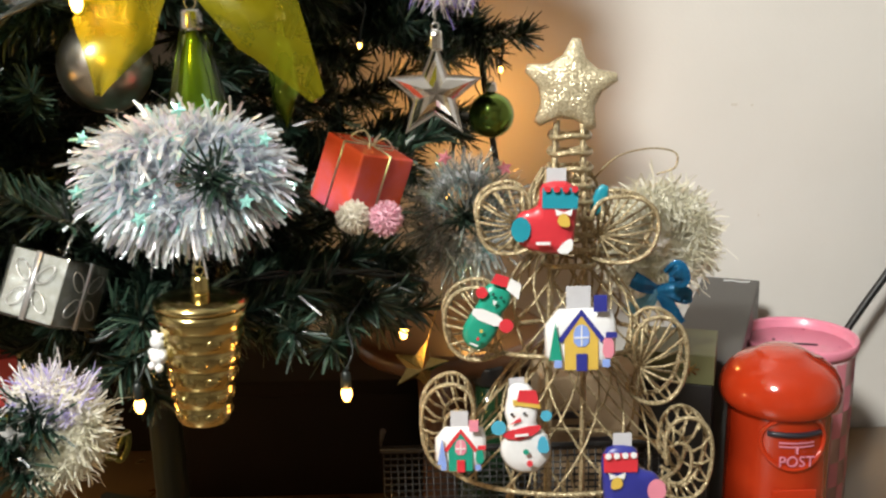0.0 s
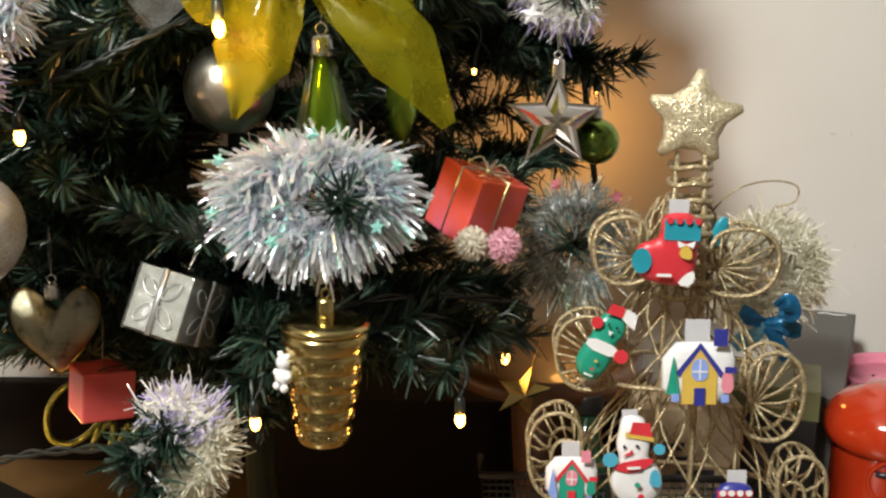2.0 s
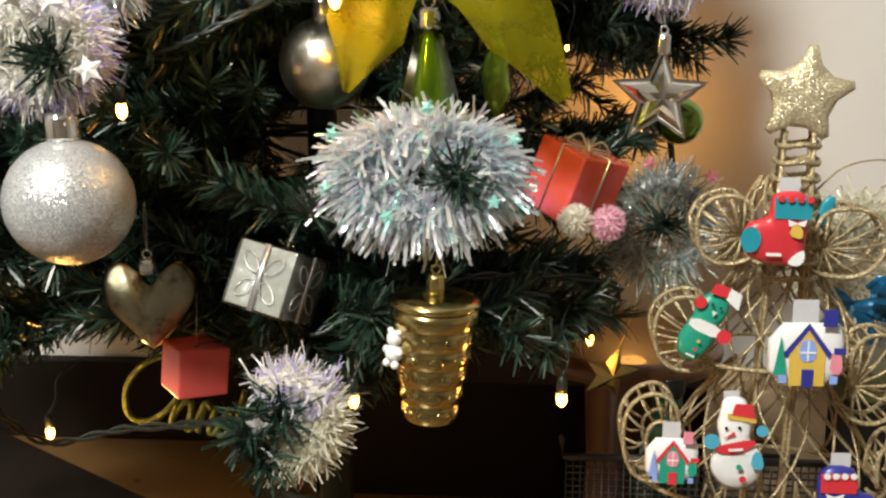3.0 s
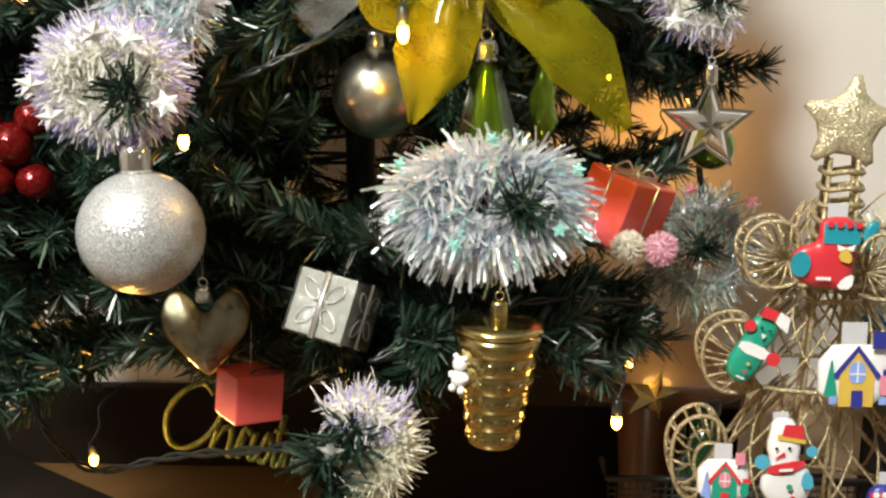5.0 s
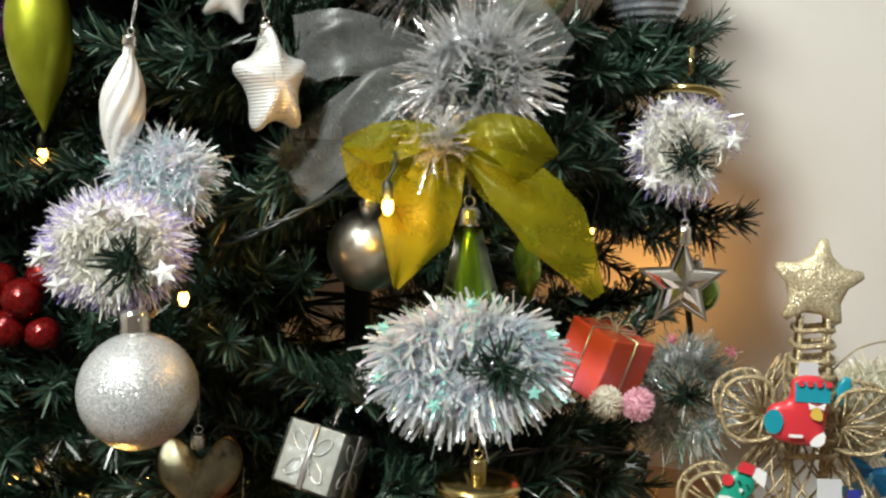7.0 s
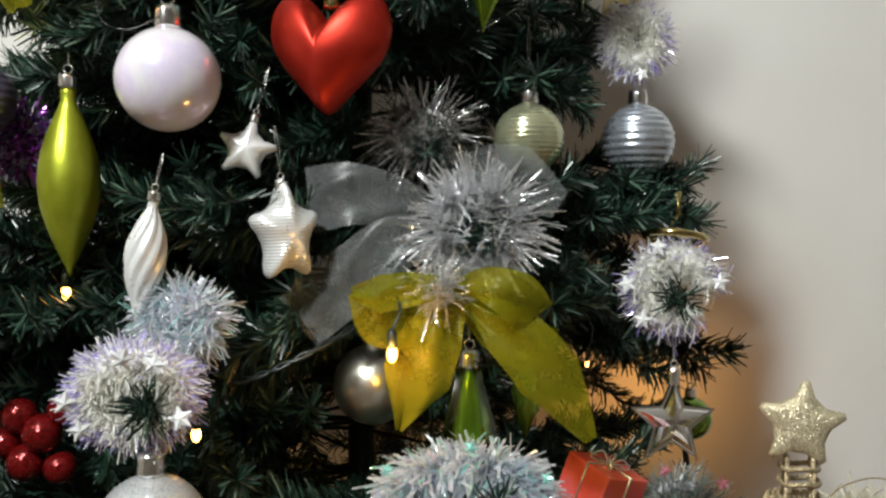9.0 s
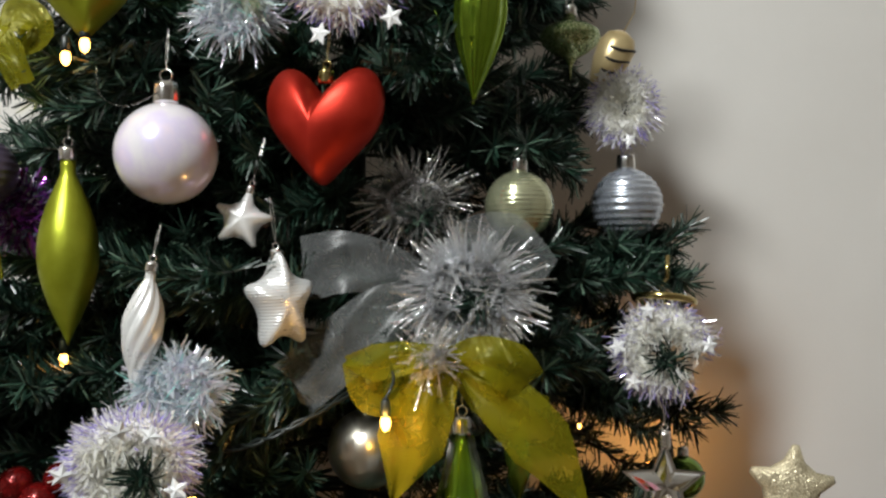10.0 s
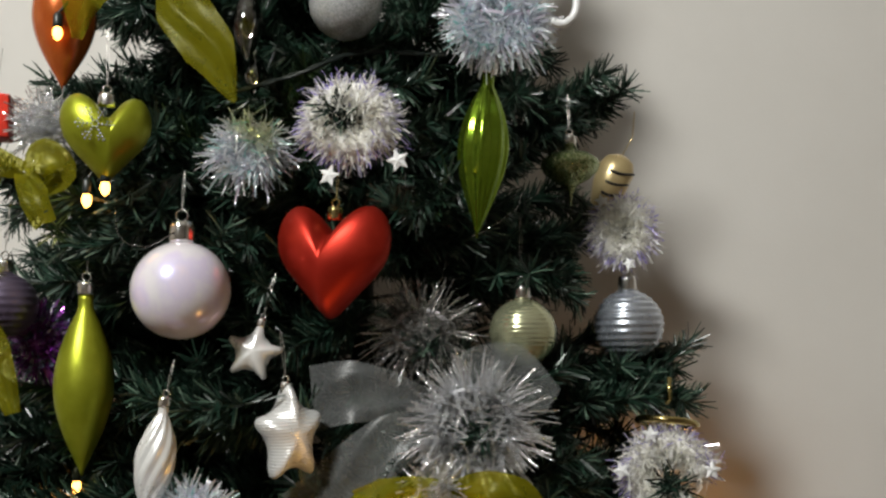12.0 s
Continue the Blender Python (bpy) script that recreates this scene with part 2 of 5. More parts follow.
M_T_DARK = islands("dull_silver_strand", [(0, (0.36, 0.35, 0.34)), (0.6, (0.62, 0.61, 0.6)), (1, (0.9, 0.88, 0.86))], 0.15, 0.8, 0.08, crinkle=0.7)
M_T_WHITE = islands("white_strand", [(0, (0.86, 0.84, 0.74)), (0.6, (0.93, 0.92, 0.87)), (1, (0.94, 0.94, 0.94))], 0.24, 0.0, 0.45, 0.8, 0.0, 0.06)
M_T_LILAC = islands("lilac_strand_tip", [(0, (0.90, 0.89, 0.95)), (0.4, (0.78, 0.74, 0.96)), (0.6, (0.62, 0.55, 0.97)), (1, (0.44, 0.36, 0.97))], 0.14, 0.35, 0.35, 0.9, 0.0, 0.15)
M_T_MIXED = islands("white_and_lilac_strand", [(0, (0.86, 0.84, 0.80)), (0.55, (0.92, 0.91, 0.92)), (0.7, (0.80, 0.77, 0.95)), (1, (0.52, 0.44, 0.97))], 0.2, 0.1, 0.4, 0.8)
M_T_CREAM = islands("cream_strand", [(0, (0.70, 0.67, 0.52)), (0.6, (0.82, 0.80, 0.68)), (1, (0.90, 0.89, 0.82))], 0.32, 0.05, 0.4)
M_T_BLUE = islands("bluish_strand", [(0, (0.42, 0.50, 0.52)), (0.5, (0.70, 0.73, 0.72)), (0.88, (0.88, 0.88, 0.84)), (1, (0.2, 0.58, 0.6))], 0.16, 0.7, 0.15, crinkle=0.7)
M_T_PURP = islands("purple_strand", [(0, (0.2, 0.03, 0.3)), (0.6, (0.4, 0.1, 0.5)), (0.85, (0.4, 0.6, 0.7)), (1, (0.7, 0.4, 0.8))], 0.2, 0.7, 0.1)
M_STARLET = flat("white_star_plastic", (0.82, 0.82, 0.82), 0.3)
M_AQUA = surf("aqua_star", [(0.25, 0.6, 0.55), (0.35, 0.7, 0.65)], 0.2, 0.4)
M_WIRE = surf("fine_wire", [(0.6, 0.58, 0.54), (0.75, 0.73, 0.7)], 0.3, 0.9)
M_GOLDWIRE = surf("gold_thread", [(0.6, 0.45, 0.2), (0.7, 0.55, 0.25)], 0.3, 0.8)
M_CABLE = surf("dark_green_cable", [(0.008, 0.012, 0.011), (0.015, 0.02, 0.018)], 0.4)
M_BLACK = surf("black_plastic", [(0.008, 0.008, 0.009), (0.016, 0.016, 0.017)], 0.4, 0, 20, 0.08, 500)
M_GREYBOX = surf("grey_board", [(0.065, 0.064, 0.060), (0.085, 0.082, 0.078)], 0.5, 0, 25, 0.1, 700)
M_GLAZE = surf("red_glaze", [(0.38, 0.026, 0.006), (0.46, 0.036, 0.008)], 0.12, 0, 18, 0.03, 90, 0.8, 0, 0.05)
M_PINK = flat("pink_enamel", (0.75, 0.25, 0.36), 0.3)
M_PINKP = flat("pale_pink", (0.72, 0.5, 0.52), 0.35)
M_KRAFT = surf("kraft_paper", [(0.28, 0.2, 0.12), (0.36, 0.27, 0.17)], 0.8, 0, 60, 0.2, 400)
M_OLIVE = surf("olive_card", [(0.11, 0.115, 0.05), (0.15, 0.15, 0.07)], 0.5)
M_GREENGLASS = surf("bottle_green", [(0.004, 0.02, 0.008), (0.01, 0.04, 0.015)], 0.1, 0, 20, 0, 100, 0.6)
M_BLUERIB = surf("blue_satin", [(0.01, 0.10, 0.26), (0.02, 0.19, 0.40)], 0.25, 0.2, 60, 0.1, 500)
M_BLUELIGHT = surf("pale_blue_satin", [(0.10, 0.30, 0.46), (0.20, 0.44, 0.58)], 0.28, 0.1, 60, 0.1, 500)
M_FOIL_RED = surf("red_foil", [(0.78, 0.07, 0.05), (0.86, 0.12, 0.08), (0.80, 0.16, 0.24)], 0.2, 0.25, 22, 0.06, 90, 0.5)
M_REDCUBE = surf("coral_foil", [(0.68, 0.08, 0.08), (0.78, 0.13, 0.12)], 0.35, 0.2, 30, 0.1, 200)
M_POM_W = islands("cream_fluff", [(0, (0.74, 0.68, 0.56)), (1, (0.88, 0.84, 0.75))], 0.9, 0, 0.3)
M_POM_P = islands("pink_fluff", [(0, (0.78, 0.42, 0.52)), (1, (0.9, 0.6, 0.68))], 0.9, 0, 0.3)
M_P_WHITE = flat("print_white", (0.80, 0.80, 0.81))
M_P_RED = flat("print_red", (0.62, 0.035, 0.05))
M_P_TEAL = flat("print_teal", (0.02, 0.27, 0.36))
M_P_GREEN = flat("print_green", (0.02, 0.30, 0.20))
M_P_BLUE = flat("print_blue", (0.03, 0.035, 0.26))
M_P_YELLOW = flat("print_yellow", (0.65, 0.44, 0.08))
M_P_SKY = flat("print_sky", (0.25, 0.36, 0.75))
M_P_PINK = flat("print_pink", (0.72, 0.25, 0.33))
M_P_CYAN = flat("print_cyan", (0.08, 0.38, 0.55))
M_P_DARK = flat("print_dark", (0.02, 0.02, 0.03))
M_P_GREY = flat("silver_film", (0.55, 0.55, 0.58), 0.2)
M_PAPER = surf("wall_paper_sheet", [(0.6, 0.56, 0.5), (0.66, 0.62, 0.56)], 0.8)
M_BULB = glow("lit_bulb", (1.0, 0.43, 0.085), 17.0)
M_SHADE = glow("lamp_shade_glow", (1.0, 0.94, 0.85), 6.0)

# ---- mesh helpers ----


def part(name, data, material, parent=None, label="", smooth=True):
    """Links a bmesh or (verts, faces) as one mesh object under a thing."""
    me = bpy.data.meshes.new(name)
    if isinstance(data, tuple):
        me.from_pydata([tuple(map(float, v)) for v in data[0]], [], [tuple(map(int, f)) for f in data[1]])
    else:
        data.to_mesh(me)
        data.free()
    me.materials.append(material)
    if smooth:
        me.polygons.foreach_set("use_smooth", [True] * len(me.polygons))
    ob = new(name, me)
    if parent is not None:
        ob.parent = parent
    if label:
        ob["label"] = label
    return ob


def strand_part(name, V, F, material, parent=None, label=""):
    """Many quads from numpy arrays, as one mesh."""
    me = bpy.data.meshes.new(name)
    me.vertices.add(len(V))
    me.vertices.foreach_set("co", V.astype(np.float32).ravel())
    me.loops.add(F.size)
    me.loops.foreach_set("vertex_index", F.astype(np.int32).ravel())
    me.polygons.add(len(F))
    me.polygons.foreach_set("loop_start", np.arange(0, F.size, F.shape[1], dtype=np.int32))
    me.update(calc_edges=True)
    me.validate()
    me.materials.append(material)
    ob = new(name, me)
    ob["kind"] = "stuff"
    if parent is not None:
        ob.parent = parent
    if label:
        ob["label"] = label
    return ob


def thing(name, m, label, category, group=""):
    ob = new(name)
    ob.empty_display_size = 0.01
    ob.matrix_world = m if isinstance(m, Matrix) else Matrix.Translation(m)
    return tagged(ob, label, category, group)


def join(*meshes):
    V, F, o = [], [], 0
    for v, f in meshes:
        V += [tuple(p) for p in v]
        F += [tuple(i + o for i in q) for q in f]
        o += len(v)
    return V, F


def moved(data, m):
    return [tuple(m @ Vector(v)) for v in data[0]], data[1]


def lathe(profile, n=40, twist=0.0, flute=0.0, flutes=0):
    V, F = [], []
    for k, (r, z) in enumerate(profile):
        for i in range(n):
            a = 2 * math.pi * i / n + twist * k
            rr = r * (1 + flute * math.cos(flutes * (a - twist * k)))
            V.append((rr * math.cos(a), rr * math.sin(a), z))
    for k in range(len(profile) - 1):
        for i in range(n):
            j = (i + 1) % n
            F.append((k * n + i, k * n + j, (k + 1) * n + j, (k + 1) * n + i))
    F.append(tuple(reversed(range(n))))
    F.append(tuple((len(profile) - 1) * n + i for i in range(n)))
    return V, F


def sphere_profile(r, n=24, rib=0.0, ribs=0):
    out = []
    for i in range(n + 1):
        a = -math.pi / 2 + math.pi * (0.01 + 0.98 * i / n)
        rr = r * (1 + rib * math.cos(ribs * a))
        out.append((rr * math.cos(a), rr * math.sin(a)))
    return out


def tube(points, r, n=6, taper=1.0):
    P = [Vector(p) for p in points]
    V, F = [], []
    side = None
    for k, p in enumerate(P):
        d = (P[min(k + 1, len(P) - 1)] - P[max(k - 1, 0)]).normalized()
        if side is None:
            side = d.orthogonal().normalized()
        side = (side - d * side.dot(d)).normalized()
        up = d.cross(side)
        rr = r * (1 + (taper - 1) * k / max(1, len(P) - 1))
        for i in range(n):
            a = 2 * math.pi * i / n
            V.append(tuple(p + (side * math.cos(a) + up * math.sin(a)) * rr))
    for k in range(len(P) - 1):
        for i in range(n):
            j = (i + 1) % n
            F.append((k * n + i, k * n + j, (k + 1) * n + j, (k + 1) * n + i))
    F.append(tuple(reversed(range(n))))
    F.append(tuple((len(P) - 1) * n + i for i in range(n)))
    return V, F


def smooth_path(points, per=6):
    """A Catmull-Rom curve through the points."""
    P = [Vector(p) for p in points]
    P = [2 * P[0] - P[1], *P, 2 * P[-1] - P[-2]]
    out = []
    for k in range(1, len(P) - 2):
        for i in range(per):
            t = i / per
            a, b, c, d = P[k - 1], P[k], P[k + 1], P[k + 2]
            out.append(0.5 * (2 * b + (c - a) * t + (2 * a - 5 * b + 4 * c - d) * t * t + (3 * b - a - 3 * c + d) * t ** 3))
    return out + [P[-2]]


def box(sx, sy, sz, bevel=0.0, segments=2):
    bm = bmesh.new()
    bmesh.ops.create_cube(bm, size=1.0)
    bmesh.ops.scale(bm, vec=(sx, sy, sz), verts=bm.verts)
    if bevel:
        bmesh.ops.bevel(bm, geom=bm.edges[:], offset=bevel, segments=segments, affect="EDGES", profile=0.6)
    return bm


def at(ob, m):
    ob.matrix_local = m if isinstance(m, Matrix) else Matrix.Translation(m)
    return ob


def pillow(outline, thick, rings=5, front=1.0, back=1.0, power=0.5, centre=(0, 0)):
    """A puffed shape from its outline in x and z; y is depth, the front at minus y."""
    cx, cz = centre
    V, F, n = [], [], len(outline)
    levels = [(math.cos(i * math.pi / 2 / rings), math.sin(i * math.pi / 2 / rings)) for i in range(rings)]
    seq = [(-1, c, s) for c, s in reversed(levels)] + [(1, c, s) for c, s in levels[1:]]
    for side, c, s in seq:
        for x, z in outline:
            k = front if side < 0 else back
            V.append((cx + (x - cx) * c, side * k * thick * s ** (power * 2), cz + (z - cz) * c))
    m = len(seq)
    for k in range(m - 1):
        for i in range(n):
            j = (i + 1) % n
            F.append((k * n + i, k * n + j, (k + 1) * n + j, (k + 1) * n + i))
    V.append((cx, -front * thick, cz))
    V.append((cx, back * thick, cz))
    for i in range(n):
        j = (i + 1) % n
        F.append((len(V) - 2, j, i))
        F.append((len(V) - 1, (m - 1) * n + i, (m - 1) * n + j))
    return V, F


def heart_outline(w, h, n=72):
    out = []
    for i in range(n):
        t = 2 * math.pi * i / n
        s = math.sin(t)
        x = 0.58 * s ** 3 + 0.42 * s
        z = (13 * math.cos(t) - 5 * math.cos(2 * t) - 2 * math.cos(3 * t) - math.cos(4 * t)) / 14.5
        out.append((x * w / 2, (z * 0.88 if z < 0 else z) * h / 2 + 0.04 * h))
    return out


def star_outline(R, r, points=5, soft=0, turn=0.0):
    raw = []
    for i in range(points * 2):
        a = math.pi / 2 + turn + math.pi * i / points
        q = R if i % 2 == 0 else r
        raw.append((q * math.cos(a), q * math.sin(a)))
    for _ in range(soft):
        raw = [((a[0] * 3 + b[0]) / 4, (a[1] * 3 + b[1]) / 4) if k == 0 else ((a[0] + b[0] * 3) / 4, (a[1] + b[1] * 3) / 4)
               for a, b in zip(raw, raw[1:] + raw[:1]) for k in (0, 1)]
    return raw


def faceted(outline, thick):
    """A star with ridges: outline to a front and a back apex."""
    V = [(x, 0, z) for x, z in outline] + [(0, -thick, 0), (0, thick, 0)]
    n = len(outline)
    F = [(i, (i + 1) % n, n + 1) for i in range(n)] + [((i + 1) % n, i, n) for i in range(n)]
    return V, F


def plate(outline, thick):
    n = len(outline)
    V = [(x, -thick / 2, z) for x, z in outline] + [(x, thick / 2, z) for x, z in outline]
    F = [tuple(range(n)), tuple(reversed(range(n, 2 * n)))] + [(i, i + n, (i + 1) % n + n, (i + 1) % n) for i in range(n)]
    return V, F


def strands(P, D, L, W, rng, bend=0.25, taper=0.6, droop=0.0):
    """Narrow bent blades from roots P along D."""
    n = len(P)
    D = D / np.linalg.norm(D, axis=1, keepdims=True)
    S = np.cross(D, rng.normal(size=(n, 3)))
    S /= np.linalg.norm(S, axis=1, keepdims=True) + 1e-9
    B = np.cross(D, S)
    L = np.broadcast_to(np.asarray(L, float).reshape(-1, 1), (n, 1))
    k = bend * rng.normal(size=(n, 1))
    mid = P + D * L * 0.55 + B * L * k * 0.25
    tip = P + D * L + B * L * k
    tip[:, 2] -= droop * L[:, 0]
    mid[:, 2] -= droop * L[:, 0] * 0.3
    V = np.stack([P - S * W / 2, P + S * W / 2, mid + S * W / 2, mid - S * W / 2, tip + S * W * taper / 2, tip - S * W * taper / 2], axis=1).reshape(-1, 3)
    o = np.arange(n)[:, None] * 6
    F = np.concatenate([o + np.array([[0, 1, 2, 3]]), o + np.array([[3, 2, 4, 5]])])
    return V, F


def unit(rng, n):
    d = rng.normal(size=(n, 3))
    return d / np.linalg.norm(d, axis=1, keepdims=True)


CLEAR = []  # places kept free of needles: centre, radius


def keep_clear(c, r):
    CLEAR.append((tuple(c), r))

# ---- the room ----
DESK_Z, WALL_Y = 0.74, 0.98


def slab(name, size, place, material, label, category):
    ob = part(name, box(*size), material, None, "", False)
    ob.location = place
    return tagged(ob, label, category, kind="structure")


slab("wall_north", (4.6, 0.1, 2.7), (0, WALL_Y + 0.05, 1.3), M_WALL, "plain cream painted wall behind the tree", "wall")
# three walls out of view close the room and return light
slab("wall_south", (4.6, 0.1, 2.7), (0, -2.55, 1.3), M_ROOM, "plain tan wall out of view, toned for bounce light", "wall")
slab("wall_east", (0.1, 3.5, 2.7), (2.25, -0.78, 1.3), M_ROOM, "plain tan wall out of view, toned for bounce light", "wall")
slab("wall_west", (0.1, 3.5, 2.7), (-2.25, -0.78, 1.3), M_ROOM, "plain tan wall out of view, toned for bounce light", "wall")
slab("floor", (4.6, 3.7, 0.1), (0, -0.8, -0.05), M_FLOOR, "brown tiled floor of the room", "floor")
slab("ceiling", (4.6, 3.7, 0.1), (0, -0.8, 2.7), M_CEIL, "white painted ceiling", "ceiling")

fitting = thing("ceiling_lamp", CEIL_LAMP, "round white ceiling lamp, lit", "lamp")
part("base_plate", lathe([(0.17, 0.08), (0.18, 0.09), (0.18, 0.13), (0.17, 0.135)]), M_STARLET, fitting)
part("shade", lathe([(0.165, 0.02), (0.185, 0.03), (0.19, 0.05), (0.18, 0.078)]), M_SHADE, fitting, "white glowing diffuser")

desk = thing("desk", (-0.1, 0.62, 0), "dark brown wooden desk against the wall", "desk")
at(part("desktop", box(2.2, 0.70, 0.04, 0.006), M_DESK, desk), (0, 0, DESK_Z - 0.02))
for sx in (-1.04, 1.04):
    at(part("side_panel", box(0.04, 0.62, DESK_Z - 0.042, 0.003), M_DESK, desk), (sx, 0.02, (DESK_Z - 0.042) / 2))
at(part("back_panel", box(2.03, 0.03, 0.5, 0.003), M_DESK, desk), (0, 0.3, DESK_Z - 0.30))

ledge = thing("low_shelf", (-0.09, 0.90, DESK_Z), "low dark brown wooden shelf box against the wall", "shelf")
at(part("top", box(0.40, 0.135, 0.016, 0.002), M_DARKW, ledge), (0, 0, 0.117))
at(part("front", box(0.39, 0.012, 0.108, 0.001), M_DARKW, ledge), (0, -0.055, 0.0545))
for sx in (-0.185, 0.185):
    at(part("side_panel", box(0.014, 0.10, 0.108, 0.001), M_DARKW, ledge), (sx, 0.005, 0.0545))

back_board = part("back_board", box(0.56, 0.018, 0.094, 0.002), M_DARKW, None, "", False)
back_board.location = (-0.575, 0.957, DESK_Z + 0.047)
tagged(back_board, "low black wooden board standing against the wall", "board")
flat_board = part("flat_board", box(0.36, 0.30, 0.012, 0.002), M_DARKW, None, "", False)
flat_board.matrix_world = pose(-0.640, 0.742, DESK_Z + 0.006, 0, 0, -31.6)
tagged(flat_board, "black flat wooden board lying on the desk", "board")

# ---- ornaments ----


def loop_points(r, n=14, z=0.0):
    return [(r * math.cos(a), 0, z + r * math.sin(a)) for a in [2 * math.pi * i / n - math.pi / 2 for i in range(n + 1)]]


def cap(parent, z, r=0.008, h=0.011, string=0.035, material=None, lean=0.0, thread=None):
    """A crowned metal cap with a ring and a thread that goes up to the branch."""
    teeth = lathe([(r, 0), (r * 1.03, h * 0.15), (r * 0.98, h * 0.75), (r * 0.9, h), (r * 0.3, h * 1.05)], 24, 0, 0.05, 8)
    c = at(part("cap", teeth, material or M_CAP, parent, "ribbed metal cap"), (0, 0, z))
    at(part("ring", tube(loop_points(r * 0.5), 0.0006, 5), material or M_CAP, c), (0, 0, h * 1.05 + r * 0.45))
    if string:
        pts = smooth_path([(0, 0, 0), (lean * 0.3 + 0.0009, 0.001, string * 0.5), (lean, 0.004, string), (lean * 0.5 - 0.0009, 0.002, string * 0.5), (0, 0, 0)], 5)
        at(part("hanging_thread", tube(pts, 0.0002, 4), thread or M_WIRE, c), (0, 0, h * 1.05 + r * 0.75))
    return c


def ball(name, c, r, material, label, rib=0.0, ribs=0, string=0.035, tilt=(0, 0, 0), capr=None, lean=0.0):
    t = thing(name, pose(*c, *tilt), label, "ornament", "hanging ornaments")
    part("ball", lathe(sphere_profile(r, 72 if ribs else 28, rib, ribs), 56), material, t)
    cap(t, r * 0.98, capr or r * 0.25, r * 0.42, string, None, lean)
    keep_clear(c, r * 1.2)
    return t


ball("bauble", (-0.306, 0.435, 1.116), 0.0312, M_GL_SIL, "large silver glitter bauble hanging from the tree", string=0.03)
ball("bauble", (-0.203, 0.565, 1.177), 0.0275, M_MIRROR, "shiny champagne mirror bauble beside a lime ribbon", string=0.03)
ball("bauble", (-0.312, 0.480, 1.372), 0.0312, M_PEARL, "pearl white bauble with an iridescent sheen", string=0.028)
ball("bauble", (-0.097, 0.572, 1.343), 0.0240, M_PALEG, "shiny pale green ribbed bauble", 0.012, 46, 0.045)
ball("bauble", (-0.014, 0.658, 1.349), 0.0275, M_STEEL, "silver blue bauble with horizontal ribs", 0.02, 30, 0.04)
ball("bauble", (0.035, 0.713, 1.127), 0.0175, M_GREENG, "small shiny green bauble", string=0.05)
ball("bauble", (-0.217, 0.540, 1.578), 0.026, M_GL_SIL, "silver glitter bauble high on the tree")
ball("bauble", (-0.445, 0.505, 1.366), 0.022, M_PURPLE, "dark purple grey ribbed bauble", 0.015, 26)


def drop(name, c, profile, material, label, n=40, twist=0.0, flute=0.0, flutes=0, tilt=(0, 0, 0), capr=0.006, string=0.03, smooth=True, clear=0.022):
    t = thing(name, pose(*c, *tilt), label, "ornament", "hanging ornaments")
    part("body", lathe(profile, n, twist, flute, flutes), material, t, "", smooth)
    cap(t, profile[-1][1] - 0.001, capr, capr * 1.5, string)
    zs = [z for _, z in profile]
    for z in np.linspace(min(zs), max(zs), 4):
        keep_clear((c[0], c[1], c[2] + z), clear)
    return t


def spindle(r, top, bottom, n=26, peak=0.45):
    out = []
    for i in range(n + 1):
        u = i / n
        w = math.sin(math.pi * (u ** (math.log(0.5) / math.log(peak)))) ** 1.05
        out.append((max(0.0006, r * w, 0.25 * r if u > 0.9 else 0), bottom + (top - bottom) * u))
    return out


drop("teardrop_ornament", (-0.387, 0.505, 1.313), spindle(0.0190, 0.060, -0.060, peak=0.5), M_LIME, "long satin lime green teardrop ornament")
drop("twist_ornament", (-0.325, 0.475, 1.266), spindle(0.0120, 0.035, -0.043, 40, peak=0.56), M_WHITESIL, "white silver teardrop ornament with spiral grooves", 72, 0.06, 0.05, 9, (0, 9, 0), 0.004, 0.02, True, 0.014)
drop("facet_ornament", (-0.121, 0.53, 1.464), spindle(0.0165, 0.056, -0.058, 26, 0.54), M_LIMED, "shiny fluted green icicle ornament", 64, 0.0, 0.07, 8, (0, 5, 0), 0.006, 0.03)
drop("onion_ornament", (-0.058, 0.622, 1.470), [(0.0006, -0.030), (0.0016, -0.020), (0.005, -0.0145), (0.014, -0.0095), (0.0205, -0.004), (0.0228, 0.001), (0.0215, 0.006), (0.015, 0.0105), (0.006, 0.013), (0.004, 0.019)], M_GL_GREEN, "green glitter onion shaped ornament", capr=0.005, clear=0.028)
drop("icicle_ornament", (-0.1, 0.585, 1.172), spindle(0.009, 0.03, -0.036, 20), M_LIMEG, "small twisted shiny green icicle ornament", 12, 0.3, 0.12, 3, (0, 0, 0), 0.004, 0.02, True, 0.01)
drop("teardrop_ornament", (-0.405, 0.50, 1.562), spindle(0.021, 0.055, -0.05, peak=0.5), M_ORANGE, "glossy orange teardrop ornament")
drop("icicle_ornament", (-0.292, 0.55, 1.572), spindle(0.011, 0.03, -0.03, 20), M_SMOKE, "clear plastic icicle ornament", 12, 0, 0.05, 6, capr=0.004)
drop("icicle_ornament", (-0.290, 0.56, 1.535), spindle(0.007, 0.016, -0.016, 16), M_SMOKE, "clear plastic icicle ornament", 10, 0, 0, 0, capr=0.003, string=0.01)

# clear bell with a green core
bell = thing("bell_ornament", (-0.134, 0.508, 1.178), "clear plastic bell ornament with a green core", "ornament", "hanging ornaments")
part("shell", lathe([(0.0200, -0.034), (0.0180, -0.025), (0.0135, -0.008), (0.0095, 0.008), (0.0066, 0.02)], 6), M_CLEARG, bell, "clear faceted shell", False)
part("core", lathe([(0.0130, -0.033), (0.0120, -0.022), (0.0090, -0.004), (0.005, 0.012), (0.003, 0.019)], 10, 0, 0.12, 5), M_LIMEG, bell, "lime green core")
